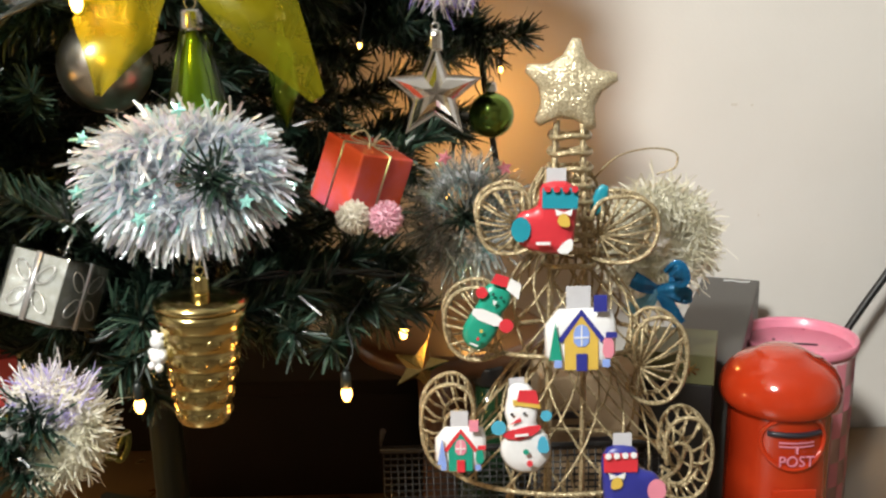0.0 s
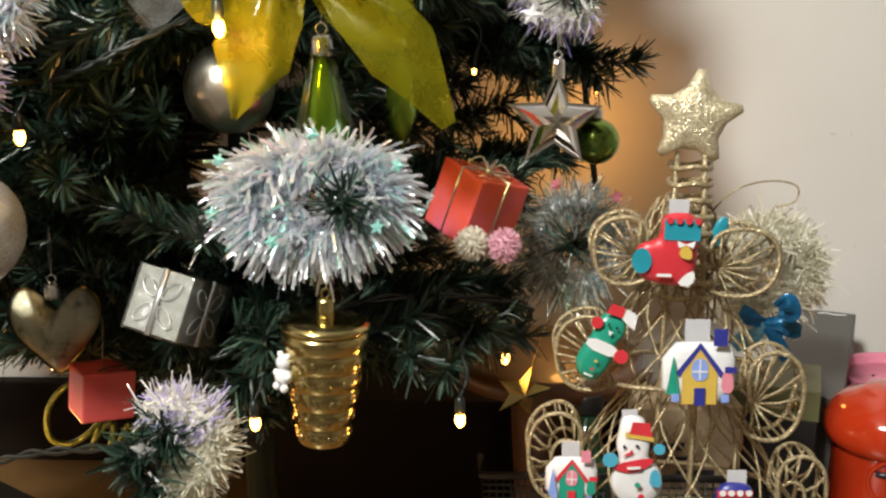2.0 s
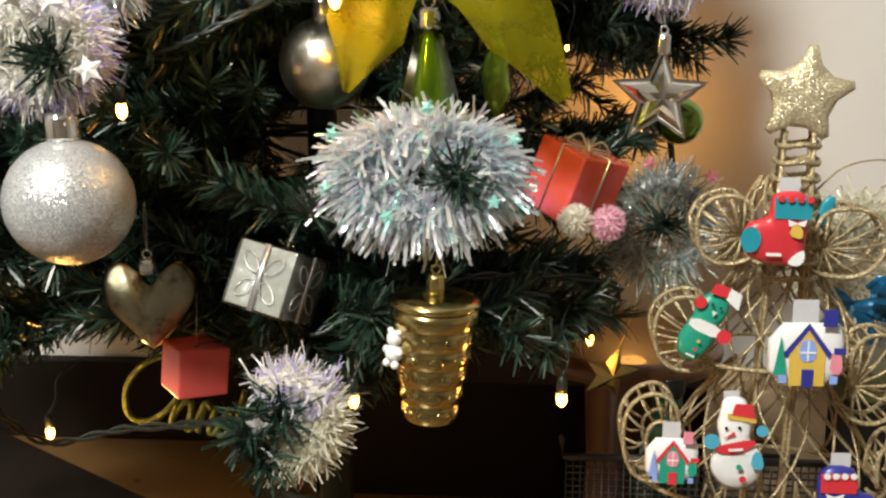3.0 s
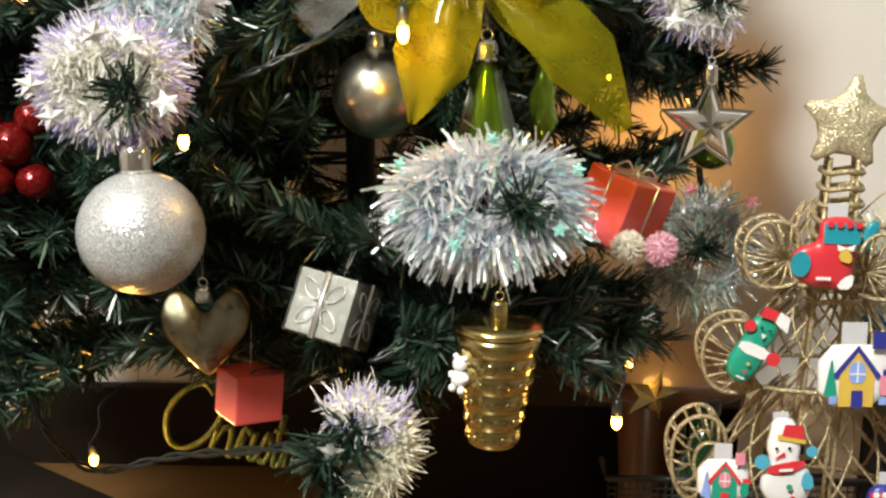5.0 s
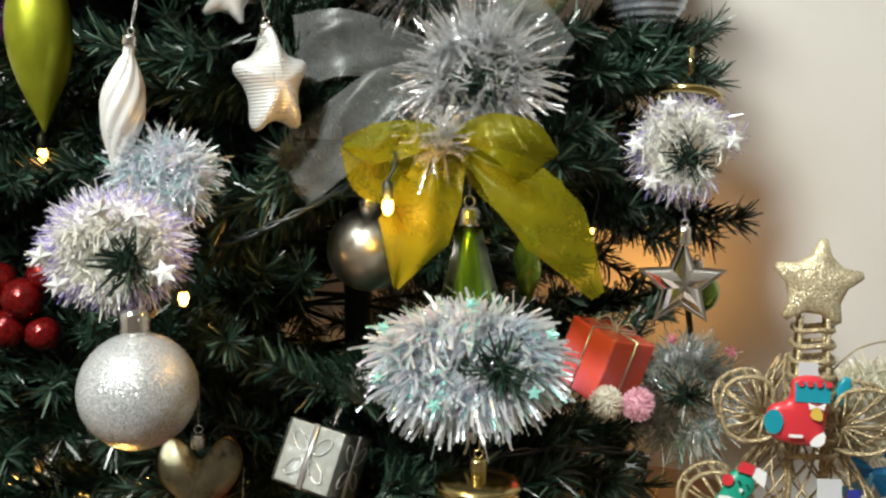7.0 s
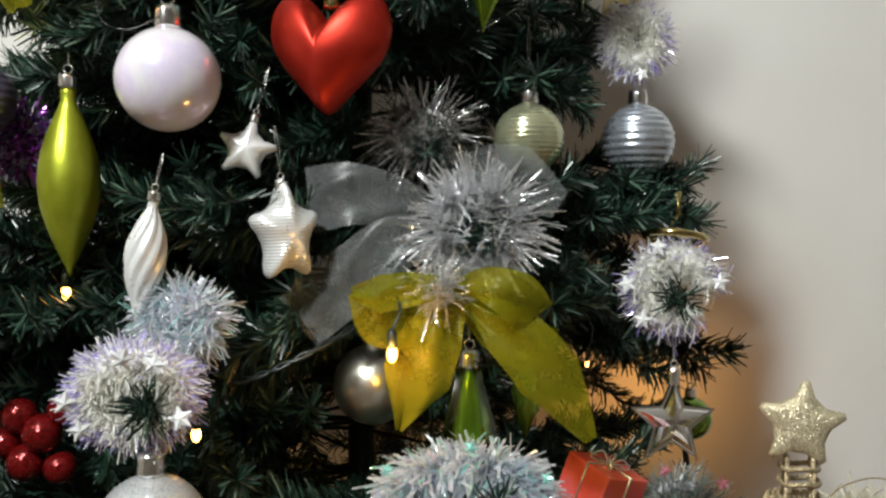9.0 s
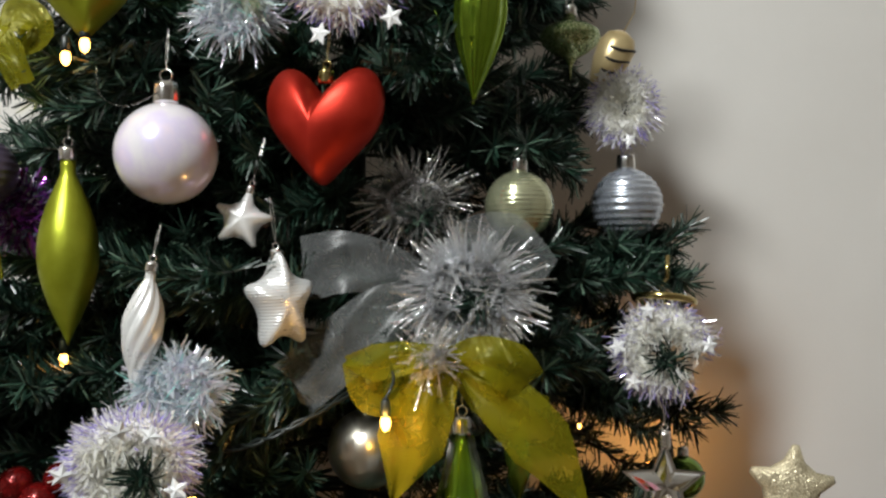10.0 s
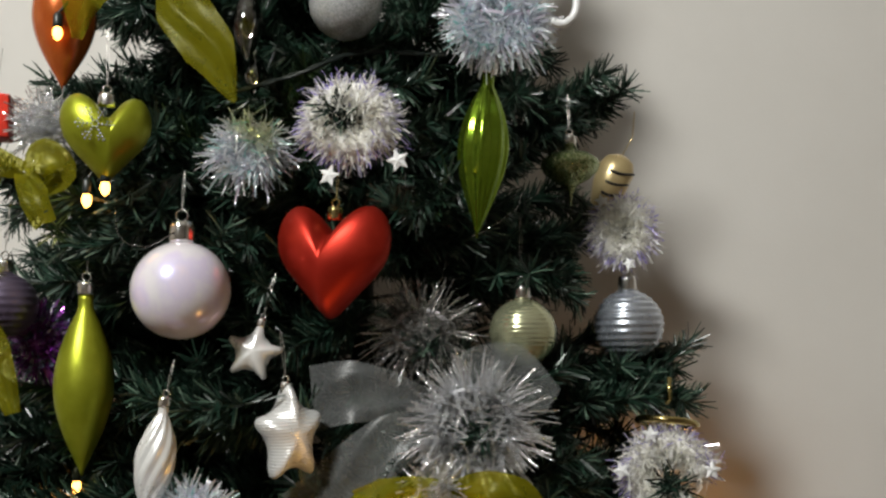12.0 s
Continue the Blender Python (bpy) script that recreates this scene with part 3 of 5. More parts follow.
cap(bell, 0.019, 0.0062, 0.011, 0.03)
for dz in (-0.03, 0.0):
    keep_clear((-0.134, 0.508, 1.178 + dz), 0.018)


def heart(name, c, w, h, d, material, label, tilt=(0, 0, 0), string=0.03, capmat=None, thread=None):
    t = thing(name, pose(*c, *tilt), label, "ornament", "hanging ornaments")
    body = part("body", pillow(heart_outline(w, h), d, 10, power=0.55, centre=(0, -0.02 * h)), material, t)
    cap(t, h * 0.33, 0.0052, 0.009, string, capmat, 0.0, thread)
    keep_clear(c, max(w, h) * 0.56)
    return t, body


heart("heart_ornament", (-0.219, 0.505, 1.391), 0.079, 0.080, 0.024, M_RED, "satin red heart ornament on a gold thread", (0, 3, -12), 0.03, M_GOLD, M_GOLDWIRE)
lime_heart, _ = heart("heart_ornament", (-0.359, 0.47, 1.470), 0.056, 0.060, 0.020, M_LIME, "satin lime heart ornament with a glitter snowflake", (0, 0, 32), 0.04)
flake = []
for i in range(6):
    a = math.pi * i / 3
    for k in range(1, 6):
        rr = 0.0022 * k
        flake.append(moved(lathe([(0.0005, -0.0006), (0.0009, 0), (0.0004, 0.0007)], 6), Matrix.Translation((-0.009 + rr * math.cos(a), -0.0202 + 0.00022 * k, 0.004 + rr * math.sin(a)))))
        if k in (3, 4):
            for s in (-0.5, 0.5):
                flake.append(moved(lathe([(0.0005, -0.0004), (0.0006, 0), (0.0004, 0.0005)], 6), Matrix.Translation((-0.009 + (rr + 0.001) * math.cos(a + s * 0.5), -0.0199 + 0.00022 * k, 0.004 + (rr + 0.001) * math.sin(a + s * 0.5)))))
part("snowflake", join(*flake), M_GL_SIL, lime_heart, "silver glitter snowflake")
clear_heart, _ = heart("heart_ornament", (-0.306, 0.522, 1.036), 0.056, 0.060, 0.016, M_CHAMP, "shiny clear champagne plastic heart ornament", (0, 0, 8))
# an added insert that carries the painted reflections
part("lining", pillow(heart_outline(0.052, 0.056), 0.0135, 8, power=0.55, centre=(0, -0.0012)), M_CHAMPIN, clear_heart, "added inner body, its blotches painted as reflections")

# stars
star = thing("star_ornament", pose(-0.006, 0.545, 1.158, 0, 2, 8), "shiny silver five pointed star ornament", "ornament", "hanging ornaments")
part("rim", plate(star_outline(0.0292, 0.0130), 0.0030), M_CHROME, star, "", False)
part("body", pillow(star_outline(0.0278, 0.0120), 0.0085, 5, power=0.85), M_CHROME, star, "", False)
cap(star, 0.024, 0.0042, 0.011, 0.035)
keep_clear((-0.006, 0.545, 1.158), 0.028)

mstar = thing("star_ornament", pose(-0.247, 0.50, 1.280, 0, -4, 38), "satin white star ornament with fine ribs", "ornament", "hanging ornaments")
ml = pillow([(x * 0.78, z * 1.10) for x, z in star_outline(0.0345, 0.0168, 5, 2)], 0.0165, 10, power=0.5)
part("body", ([(x, y * 1.0, z) for x, y, z in ml[0]], ml[1]), M_RIBBED, mstar)
cap(mstar, 0.026, 0.004, 0.007, 0.03)
keep_clear((-0.248, 0.50, 1.273), 0.033)

sstar = thing("star_ornament", pose(-0.272, 0.505, 1.332, -6, 14, 10), "small satin silver star ornament", "ornament", "hanging ornaments")
part("body", pillow(star_outline(0.0225, 0.0098, 5, 1), 0.0085, 6, power=0.6), M_WHITESIL, sstar)
cap(sstar, 0.017, 0.003, 0.006, 0.03)
keep_clear((-0.272, 0.505, 1.332), 0.023)

# gold cup with a white bear
cup = thing("cup_ornament", pose(-0.129, 0.452, 1.030, 0, 3, 20), "shiny gold ribbed cup ornament with a white bear", "ornament", "hanging ornaments")
prof = []
for i in range(6):
    u = i / 6
    for du, bulge in ((0.0, 0.0), (0.1 / 6, 0.0006), (0.5 / 6, 0.0008), (0.9 / 6, 0.0006)):
        prof.append((0.0128 + 0.0098 * (u + du) + bulge, -0.031 + 0.062 * (u + du)))
part("body", lathe([(0.009, -0.0325)] + prof, 44), M_GOLD, cup)
# added pads: their glints give the brick-like reflections of a smooth band
for k in range(5):
    u = (k + 0.5) / 6
    for q in range(9):
        a = 2 * math.pi * (q + 0.5 * (k % 2)) / 9
        r = 0.0134 + 0.0098 * u
        pad = pillow([(0.0040 * math.cos(g), 0.0030 * math.sin(g)) for g in np.linspace(0, 2 * math.pi, 10, False)], 0.0007, 2)
        at(part("glint_boss", pad, M_GOLD, cup), pose(r * math.cos(a), r * math.sin(a), -0.031 + 0.062 * u, 0, 0, math.degrees(a) + 90))
part("rim", lathe([(0.0218, 0.0305), (0.0238, 0.0315), (0.0240, 0.0335), (0.0212, 0.0352), (0.013, 0.036), (0.005, 0.037)], 40), M_GOLD, cup)
cap(cup, 0.0365, 0.0046, 0.010, 0.022, M_GOLD, 0.004, M_GOLDWIRE)
bear = [moved(lathe(sphere_profile(r, 8), 12), Matrix.Translation(p)) for r, p in (
    (0.0048, (0, 0, 0)), (0.0042, (0, 0, 0.0075)), (0.0017, (-0.003, 0, 0.011)), (0.0017, (0.003, 0, 0.011)),
    (0.002, (-0.0048, -0.001, 0.001)), (0.002, (0.0048, -0.001, 0.001)), (0.0022, (-0.003, -0.002, -0.0055)), (0.0022, (0.003, -0.002, -0.0055)))]
bear_ob = at(part("bear_figure", join(*bear), M_STARLET, cup, "small white plastic bear"), pose(-0.0218, -0.006, 0.008, 0, 0, -60))
for dz in (-0.025, 0.0, 0.03):
    keep_clear((-0.129, 0.452, 1.030 + dz), 0.027)

# clear gift box
gift = thing("gift_ornament", pose(-0.222, 0.50, 1.058, 10, 22, 74), "clear plastic gift box ornament with silver ribbon print", "ornament", "hanging ornaments")
part("shell", box(0.039, 0.039, 0.039, 0.0015), M_CLEAR, gift, "", False)
part("lining", box(0.0365, 0.0365, 0.0365, 0.001), surf("silver_gold_foil", [(0.62, 0.63, 0.63), (0.48, 0.47, 0.43), (0.84, 0.85, 0.86)], 0.24, 0.45, 60, 0.6, 90), gift, "crumpled silver foil lining", False)
for k in range(4):
    bands = []
    m = pose(0, 0, 0, 0, 0, 90 * k)
    bands.append(moved(plate([(-0.0016, -0.019), (0.0016, -0.019), (0.0016, 0.019), (-0.0016, 0.019)], 0.0006), m @ pose(0, -0.0198, 0)))
    for q in range(4):
        lm = m @ pose(0, -0.0199, 0.0) @ pose(0, 0, 0, 0, 45 + 90 * q, 0) @ pose(0, 0, 0.0105)
        ring = [(0.0035 * math.cos(a), 0, 0.0068 * math.sin(a)) for a in np.linspace(0, 2 * math.pi, 17)]
        bands.append(moved(tube(ring, 0.0004, 4), lm))
    part("ribbon_print", join(*bands), M_MATSIL, gift, "silver ribbon and petal print")
bowl = [moved(tube([(0.006 * math.cos(a) * math.cos(2 * a), 0.006 * math.sin(a) * math.cos(2 * a), 0.002 * math.sin(3 * a) + 0.002) for a in np.linspace(0, 2 * math.pi, 40)], 0.0007, 4), Matrix.Translation((0, 0, 0.020)))]
part("bow", join(*bowl), M_CLEAR, gift, "clear plastic bow")
part("hanging_thread", tube(smooth_path([(0, 0, 0.0195), (0.004, 0.002, 0.03), (0.012, 0.004, 0.045), (0.014, 0.002, 0.06), (0.011, 0.0, 0.05), (0.003, 0, 0.03), (0, 0, 0.0195)]), 0.00022, 4), M_WIRE, gift, "silver thread")
keep_clear((-0.219, 0.50, 1.057), 0.033)

# red gift with two pompoms
rg = thing("gift_ornament", pose(-0.052, 0.556, 1.107, 16, 12, 42), "red foil gift box ornament tied with silver string", "ornament", "hanging ornaments")
part("box", box(0.039, 0.039, 0.042, 0.0018, 3), M_FOIL_RED, rg, "", False)
cords = []
for m in (pose(0, 0, 0), pose(0, 0, 0, 0, 0, 90)):
    sq = [(-0.0202, 0, -0.0217), (0.0202, 0, -0.0217), (0.0202, 0, 0.0217), (-0.0202, 0, 0.0217), (-0.0202, 0, -0.0217)]
    cords.append(moved(tube(sq, 0.0007, 5), m))
for a in (0.4, 2.0, 3.6, 5.2):
    cords.append(tube(smooth_path([(0, 0, 0.021), (0.007 * math.cos(a), 0.007 * math.sin(a), 0.028), (0.013 * math.cos(a + 0.4), 0.013 * math.sin(a + 0.4), 0.0225), (0.004 * math.cos(a), 0.004 * math.sin(a), 0.0212)]), 0.0006, 5))
part("string", join(*cords), M_WIRE, rg, "thin silver string and bow")
keep_clear((-0.052, 0.556, 1.106), 0.034)


def pompom(c, r, material, label):
    rng = np.random.default_rng(int(r * 1e5) + int(abs(c[0]) * 1e4))
    d = unit(rng, 900)
    V, F = strands(d * r * 0.45, d + 0.25 * rng.normal(size=d.shape), r * 0.55 * rng.uniform(0.8, 1.1, 900), 0.0009, rng, 0.3, 0.5)
    t = thing("pompom", c, label, "pompom", "pompoms on the red gift")
    part("core", lathe(sphere_profile(r * 0.72, 10), 16), material, t)
    strand_part("fluff", V, F, material, t)
    keep_clear(c, r)


pompom((-0.0535, 0.512, 1.092), 0.0102, M_POM_W, "fluffy cream pompom hanging before a red gift")
pompom((-0.0350, 0.512, 1.091), 0.0102, M_POM_P, "fluffy pink pompom hanging before a red gift")
rc = thing("gift_ornament", pose(-0.281, 0.52, 0.998, 0, 7, 40), "small coral red gift box ornament", "ornament", "hanging ornaments")
part("box", box(0.031, 0.031, 0.030, 0.0014), M_REDCUBE, rc, "", False)
part("thread", tube([(0, 0, 0.013), (0, 0.003, 0.045)], 0.0004, 4), M_WIRE, rc)
keep_clear((-0.281, 0.52, 0.994), 0.012)
rg2 = thing("gift_ornament", pose(-0.178, 0.56, 1.44, 0, 0, 20), "small clear plastic ornament", "ornament")
part("box", box(0.014, 0.014, 0.016, 0.001), M_SMOKE, rg2, "", False)
part("thread", tube([(0, 0, 0.008), (0, 0.003, 0.04)], 0.0003, 4), M_WIRE, rg2)

# gold horn
horn = thing("horn_ornament", pose(-0.019, 0.69, 1.474, 0, 24, 0) @ Matrix.Scale(1.08, 4), "gold ornament with dark curved stripes", "ornament", "hanging ornaments")
part("body", lathe([(0.006, -0.032), (0.010, -0.022), (0.0135, -0.008), (0.0145, 0.006), (0.011, 0.014), (0.004, 0.018)], 28), M_PALEGOLD, horn)
for k in range(3):
    rr = 0.0146 - 0.0012 * abs(k - 2)
    part("stripe", tube([(rr * math.cos(a), rr * math.sin(a), -0.014 + 0.009 * k + 0.003 * math.cos(a * 2)) for a in np.linspace(-1.9, -0.3, 12)], 0.0010, 6), M_BLACK, horn, "dark brown stripe")
part("hanging_thread", tube([(0, 0, 0.018), (0.002, 0.002, 0.035), (-0.004, 0.004, 0.055)], 0.0005, 4), M_GOLDWIRE, horn)
keep_clear((-0.014, 0.69, 1.476), 0.03)


# ---- tinsel wreaths ----
def wreath(name, c, R, length, count, material, label, turn=(0, 0, 0), width=0.0011, squash=1.0, thick=0.004, stars=0, star_mat=None, arc=2 * math.pi, seed=1, bend=0.25, core=None, starr=0.006, mats2=None, star_angles=None, loose=0.3, sag=0.08, outward=0.15, tips=None, star_reach=0.75):
    """A ring of tinsel round a branch tip: strands that stand out from a wire ring."""
    rng = np.random.default_rng(seed)
    t = thing(name, pose(*c, *turn), label, "wreath", "tinsel wreaths")
    a = rng.uniform(0, arc, count) if R else np.zeros(count)
    ring = np.stack([R * np.cos(a), 0 * a, R * squash * np.sin(a)], 1)
    ring += rng.normal(size=ring.shape) * thick * 0.4
    d = unit(rng, count)
    if R:
        # strands stand square to the wire, as in a twisted garland
        b = rng.uniform(0, 2 * math.pi, count)
        d = np.stack([np.cos(a) * np.cos(b), np.sin(b), np.sin(a) * np.cos(b)], 1) + loose * d
        d += outward * np.stack([np.cos(a), 0 * a, np.sin(a)], 1)
    d[:, 1] -= 0.10
    L = length * rng.uniform(0.45, 1.1, count)
    V, F = strands(ring, d, L, width, rng, bend, 0.8, sag)
    if mats2 is not None:
        half = ring[:, 0] * math.cos(mats2[1]) + ring[:, 2] * math.sin(mats2[1]) > mats2[2]
        for sel, mt in ((half, mats2[0]), (~half, material)):
            V2, F2 = strands(ring[sel], d[sel], L[sel], width, rng, bend, 0.8, sag)
            strand_part("tinsel", V2, F2, mt, t, "" if mt is mats2[0] else "lilac and white strands")
    elif tips:
        # a share of the strands has coloured ends
        Q = V.reshape(-1, 6, 3)
        ends = (rng.uniform(0, 1, count) < 0.7) & (L > 0.6 * length) & (d[:, 0] * np.cos(a) + d[:, 2] * np.sin(a) > 0.55)
        o = np.arange(ends.sum())[:, None] * 4
        strand_part("tinsel", np.concatenate([Q[~ends].reshape(-1, 3), Q[ends][:, :4].reshape(-1, 3)]),
                    np.concatenate([F[:(~ends).sum()], F[count:count + (~ends).sum()], (~ends).sum() * 6 + o + np.array([[0, 1, 2, 3]])]), material, t)
        strand_part("tinsel_fringe", Q[ends][:, 2:].reshape(-1, 3), o + np.array([[1, 0, 2, 3]]), tips, t, "lilac strand tips")
    else:
        strand_part("tinsel", V, F, material, t)
    if R:
        part("wire_ring", tube([(R * math.cos(q), 0, R * squash * math.sin(q)) for q in np.linspace(0, arc, 36)], length * 0.66 if core else max(0.0012, thick * 0.35), 10), core or M_P_GREY, t)
    for k in range(stars):
        q = star_angles[k] if star_angles else arc * (k + 0.35) / stars + rng.uniform(-0.2, 0.2)
        rr = R + length * star_reach
        so = part("star", faceted(star_outline(starr, starr * 0.48), starr * 0.22), star_mat or M_STARLET, t, "small plastic star", False)
        at(so, pose(rr * math.cos(q), -length * (1.25 if tips else 1.1), rr * squash * math.sin(q), rng.uniform(-20, 20), rng.uniform(-30, 30), rng.uniform(-25, 25)))
    keep_clear(c, R + length * 0.95)
    return t


wreath("tinsel_wreath", (-0.134, 0.468, 1.127), 0.0345, 0.0215, 3800, M_T_IRI, "large iridescent white tinsel wreath with aqua stars", (-18, 0, 0), 0.0019, 0.54, 0.010, 6, M_AQUA, seed=2, bend=0.18, starr=0.0045, loose=0.32, sag=0.25, outward=0.6)
wreath("tinsel_wreath", (-0.316, 0.436, 1.192), 0.0225, 0.0150, 8500, M_T_WHITE, "white tinsel wreath with lilac tips and white stars", (5, 0, 10), 0.0009, 0.74, 0.008, 5, None, bend=0.22, seed=3, starr=0.0074, star_reach=0.6, star_angles=[1.6, 1.05, 5.85, 3.15, 3.85], loose=0.4, sag=0.10, core=M_FLUFF, outward=0.35, tips=M_T_LILAC)
wreath("tinsel_wreath", (-0.305, 0.480, 1.228), 0.018, 0.018, 1600, M_T_IRI, "bluish iridescent tinsel behind a white wreath", (0, 0, 0), 0.0012, 0.8, 0.008, seed=4, loose=0.5, sag=0.15)
wreath("tinsel_wreath", (-0.196, 0.415, 1.012), 0.0190, 0.0130, 4000, M_T_MIXED, "cream and lilac tinsel wreath with a silver star", (5, 115, 0), 0.0008, 0.95, 0.008, 1, M_MATSIL, arc=4.2, bend=0.25, seed=5, starr=0.0085, star_angles=[5.0], star_reach=-0.6, mats2=(M_T_CREAM, 1.1, 0.004), loose=0.4, sag=0.0, core=M_FLUFFC)
wreath("tinsel_wreath", (-0.130, 0.512, 1.284), 0.0245, 0.029, 950, M_T_SIL, "silver tinsel wreath above a lime bow", (0, 0, 0), 0.0017, 0.9, 0.006, seed=6, bend=0.12, outward=0.45)
wreath("tinsel_wreath", (-0.150, 0.478, 1.246), 0.006, 0.021, 380, M_T_SIL, "silver tinsel tuft at the knot of a lime bow", (0, 0, 0), 0.0012, 1.0, 0.005, seed=7, bend=0.12)
wreath("tinsel_wreath", (-0.166, 0.545, 1.345), 0.018, 0.028, 900, M_T_DARK, "dull silver tinsel wreath", (0, 0, 0), 0.0007, 0.8, 0.006, seed=8, bend=0.12)
wreath("tinsel_wreath", (0.005, 0.605, 1.241), 0.0220, 0.0125, 4200, M_T_WHITE, "white tinsel wreath with white stars at a branch tip", (0, 0, -12), 0.0009, 0.95, 0.01, 4, None, arc=5.3, tips=M_T_LILAC, bend=0.5, seed=9, starr=0.0072, star_angles=[3.05, 0.15, 4.0, 1.9], loose=0.5, sag=0.15, core=M_FLUFF, outward=0.35)
wreath("tinsel_wreath", (-0.0165, 0.645, 1.4225), 0.0160, 0.0125, 3800, M_T_WHITE, "small white tinsel wreath with lilac tips", (0, 0, -10), 0.0009, 1.1, 0.008, 2, None, tips=M_T_LILAC, bend=0.25, seed=10, star_angles=[4.9, 2.2], loose=0.5, sag=0.15, core=M_FLUFF)
wreath("tinsel_wreath", (-0.204, 0.488, 1.480), 0.0215, 0.0125, 4000, M_T_WHITE, "white tinsel wreath above a red heart", (12, 0, 0), 0.0009, 0.75, 0.01, 2, None, tips=M_T_LILAC, bend=0.25, star_reach=2.1, seed=11, starr=0.0078, star_angles=[4.45, 5.45], loose=0.5, sag=0.15, core=M_FLUFF, outward=0.35)
wreath("tinsel_wreath", (-0.281, 0.520, 1.470), 0.016, 0.019, 1200, M_T_IRI, "bluish iridescent tinsel tuft", (0, 0, 0), 0.0012, 0.8, 0.008, seed=12, loose=0.5, sag=0.15)
wreath("tinsel_wreath", (-0.108, 0.505, 1.547), 0.022, 0.017, 1700, M_T_IRI, "iridescent tinsel wreath high on the tree", (0, 0, 0), 0.0015, 0.75, 0.009, seed=13, loose=0.5, sag=0.15)
wreath("tinsel_wreath", (-0.435, 0.535, 1.342), 0.013, 0.016, 900, M_T_PURP, "purple metallic tinsel tuft", (0, 0, 0), 0.0013, 1.1, 0.008, seed=14)
wreath("tinsel_wreath", (-0.417, 0.500, 1.488), 0.012, 0.018, 800, M_T_SIL, "silver tinsel tuft beside a lime heart", (0, 0, 0), 0.0012, 0.9, 0.007, seed=15)
wreath("tinsel_wreath", (0.012, 0.625, 1.066), 0.026, 0.021, 1600, M_T_BLUE, "bluish silver tinsel wreath behind a wicker tree", (0, 0, 0), 0.0010, 1.15, 0.01, 2, M_P_PINK, seed=16, starr=0.0055, star_angles=[0.9, 1.9])
wreath("tinsel_wreath", (0.158, 0.68, 1.034), 0.028, 0.0165, 6500, M_T_CREAM, "cream tinsel wreath with blue ribbons behind the wicker tree", (0, 10, 0), 0.0011, 1.0, 0.014, bend=0.5, seed=17, core=M_FLUFFC)

# gold napkin ring above the white wreath
nr = thing("ring_ornament", pose(0.007, 0.615, 1.276, -8, 8, 10), "shiny gold ring ornament above a white wreath", "ornament")
part("band", join(tube([(0.021 * math.cos(a), 0.021 * math.sin(a), 0) for a in np.linspace(0, 2 * math.pi, 40)], 0.0028, 8)), M_GOLD, nr)
part("loop", tube([(0, 0.021, 0), (0, 0.015, 0.010), (0.003, 0.006, 0.018), (0.001, 0.004, 0.034)], 0.0022, 5), M_GOLD, nr)

# small red box and a white hook at the edges of the tree
ro = thing("gift_ornament", pose(-0.452, 0.50, 1.494, 0, 0, 20), "small red gift box ornament at the side of the tree", "ornament", "hanging ornaments")
part("box", box(0.020, 0.020, 0.030, 0.001), M_RED, ro, "", False)
part("thread", tube([(0, 0, 0.015), (0.002, 0.003, 0.05)], 0.0004, 4), M_WIRE, ro)
keep_clear((-0.452, 0.50, 1.494), 0.016)
hook = thing("cane_ornament", (-0.063, 0.50, 1.556), "white plastic cane ornament with a curled end", "ornament", "hanging ornaments")
part("cane", tube(smooth_path([(-0.010, 0, -0.012), (-0.002, 0, -0.014), (0.005, 0, -0.008), (0.007, 0, 0.004), (0.007, 0, 0.03)]), 0.0028, 8), M_STARLET, hook)
gs = thing("star_ornament", pose(-0.022, 0.60, 0.968, 10, 15, 20), "shiny gold foil star ornament under the tree", "ornament", "hanging ornaments")
part("body", faceted(star_outline(0.021, 0.0095), 0.006), M_GOLD, gs, "", False)
part("thread", tube([(0, 0, 0.02), (0.001, 0.004, 0.055)], 0.0004, 4), M_GOLDWIRE, gs)
keep_clear((-0.022, 0.60, 0.968), 0.02)

# red berries
rf = thing("berry_ornament", pose(-0.404, 0.50, 1.150), "cluster of dark red glitter berries on the tree", "ornament")
for k, (bx_, by_, bz_, br_) in enumerate(((0, 0, 0.004, 0.0125), (-0.017, 0.004, 0.014, 0.0115), (0.012, 0.004, 0.018, 0.010), (-0.012, 0.002, -0.015, 0.012), (0.010, 0.003, -0.018, 0.0105), (-0.028, 0.006, -0.004, 0.0105))):
    at(part("berry", lathe(sphere_profile(br_, 14), 22), M_GL_RED, rf), (bx_, by_, bz_))
part("stalk", tube([(0, 0.004, 0.0), (-0.004, 0.02, 0.004), (-0.002, 0.06, 0.01)], 0.0015, 6), M_TWIG, rf)
keep_clear((-0.404, 0.50, 1.15), 0.028)


# ---- ribbons ----
def ribbon(name, centre_line, widths, material, parent, label="", wave=0.002, seed=0):
    """A strip of cloth along a line, with folds across it."""
    P = smooth_path(centre_line, 8)
    n, m = len(P), 9
    W = np.interp(np.linspace(0, 1, n), np.linspace(0, 1, len(widths)), widths)
    V, F = [], []
    for k, p in enumerate(P):
        d = (P[min(k + 1, n - 1)] - P[max(k - 1, 0)]).normalized()
        s = d.cross(Vector((0, -1, 0.15))).normalized()
        q = d.cross(s)
        for j in range(m):
            u = j / (m - 1) - 0.5
            fold = wave * (math.sin(u * 9 + k * 0.25 + seed) + 0.5 * math.sin(u * 17 + k * 0.6 + seed * 2))
            V.append(tuple(p + s * u * W[k] + q * fold))
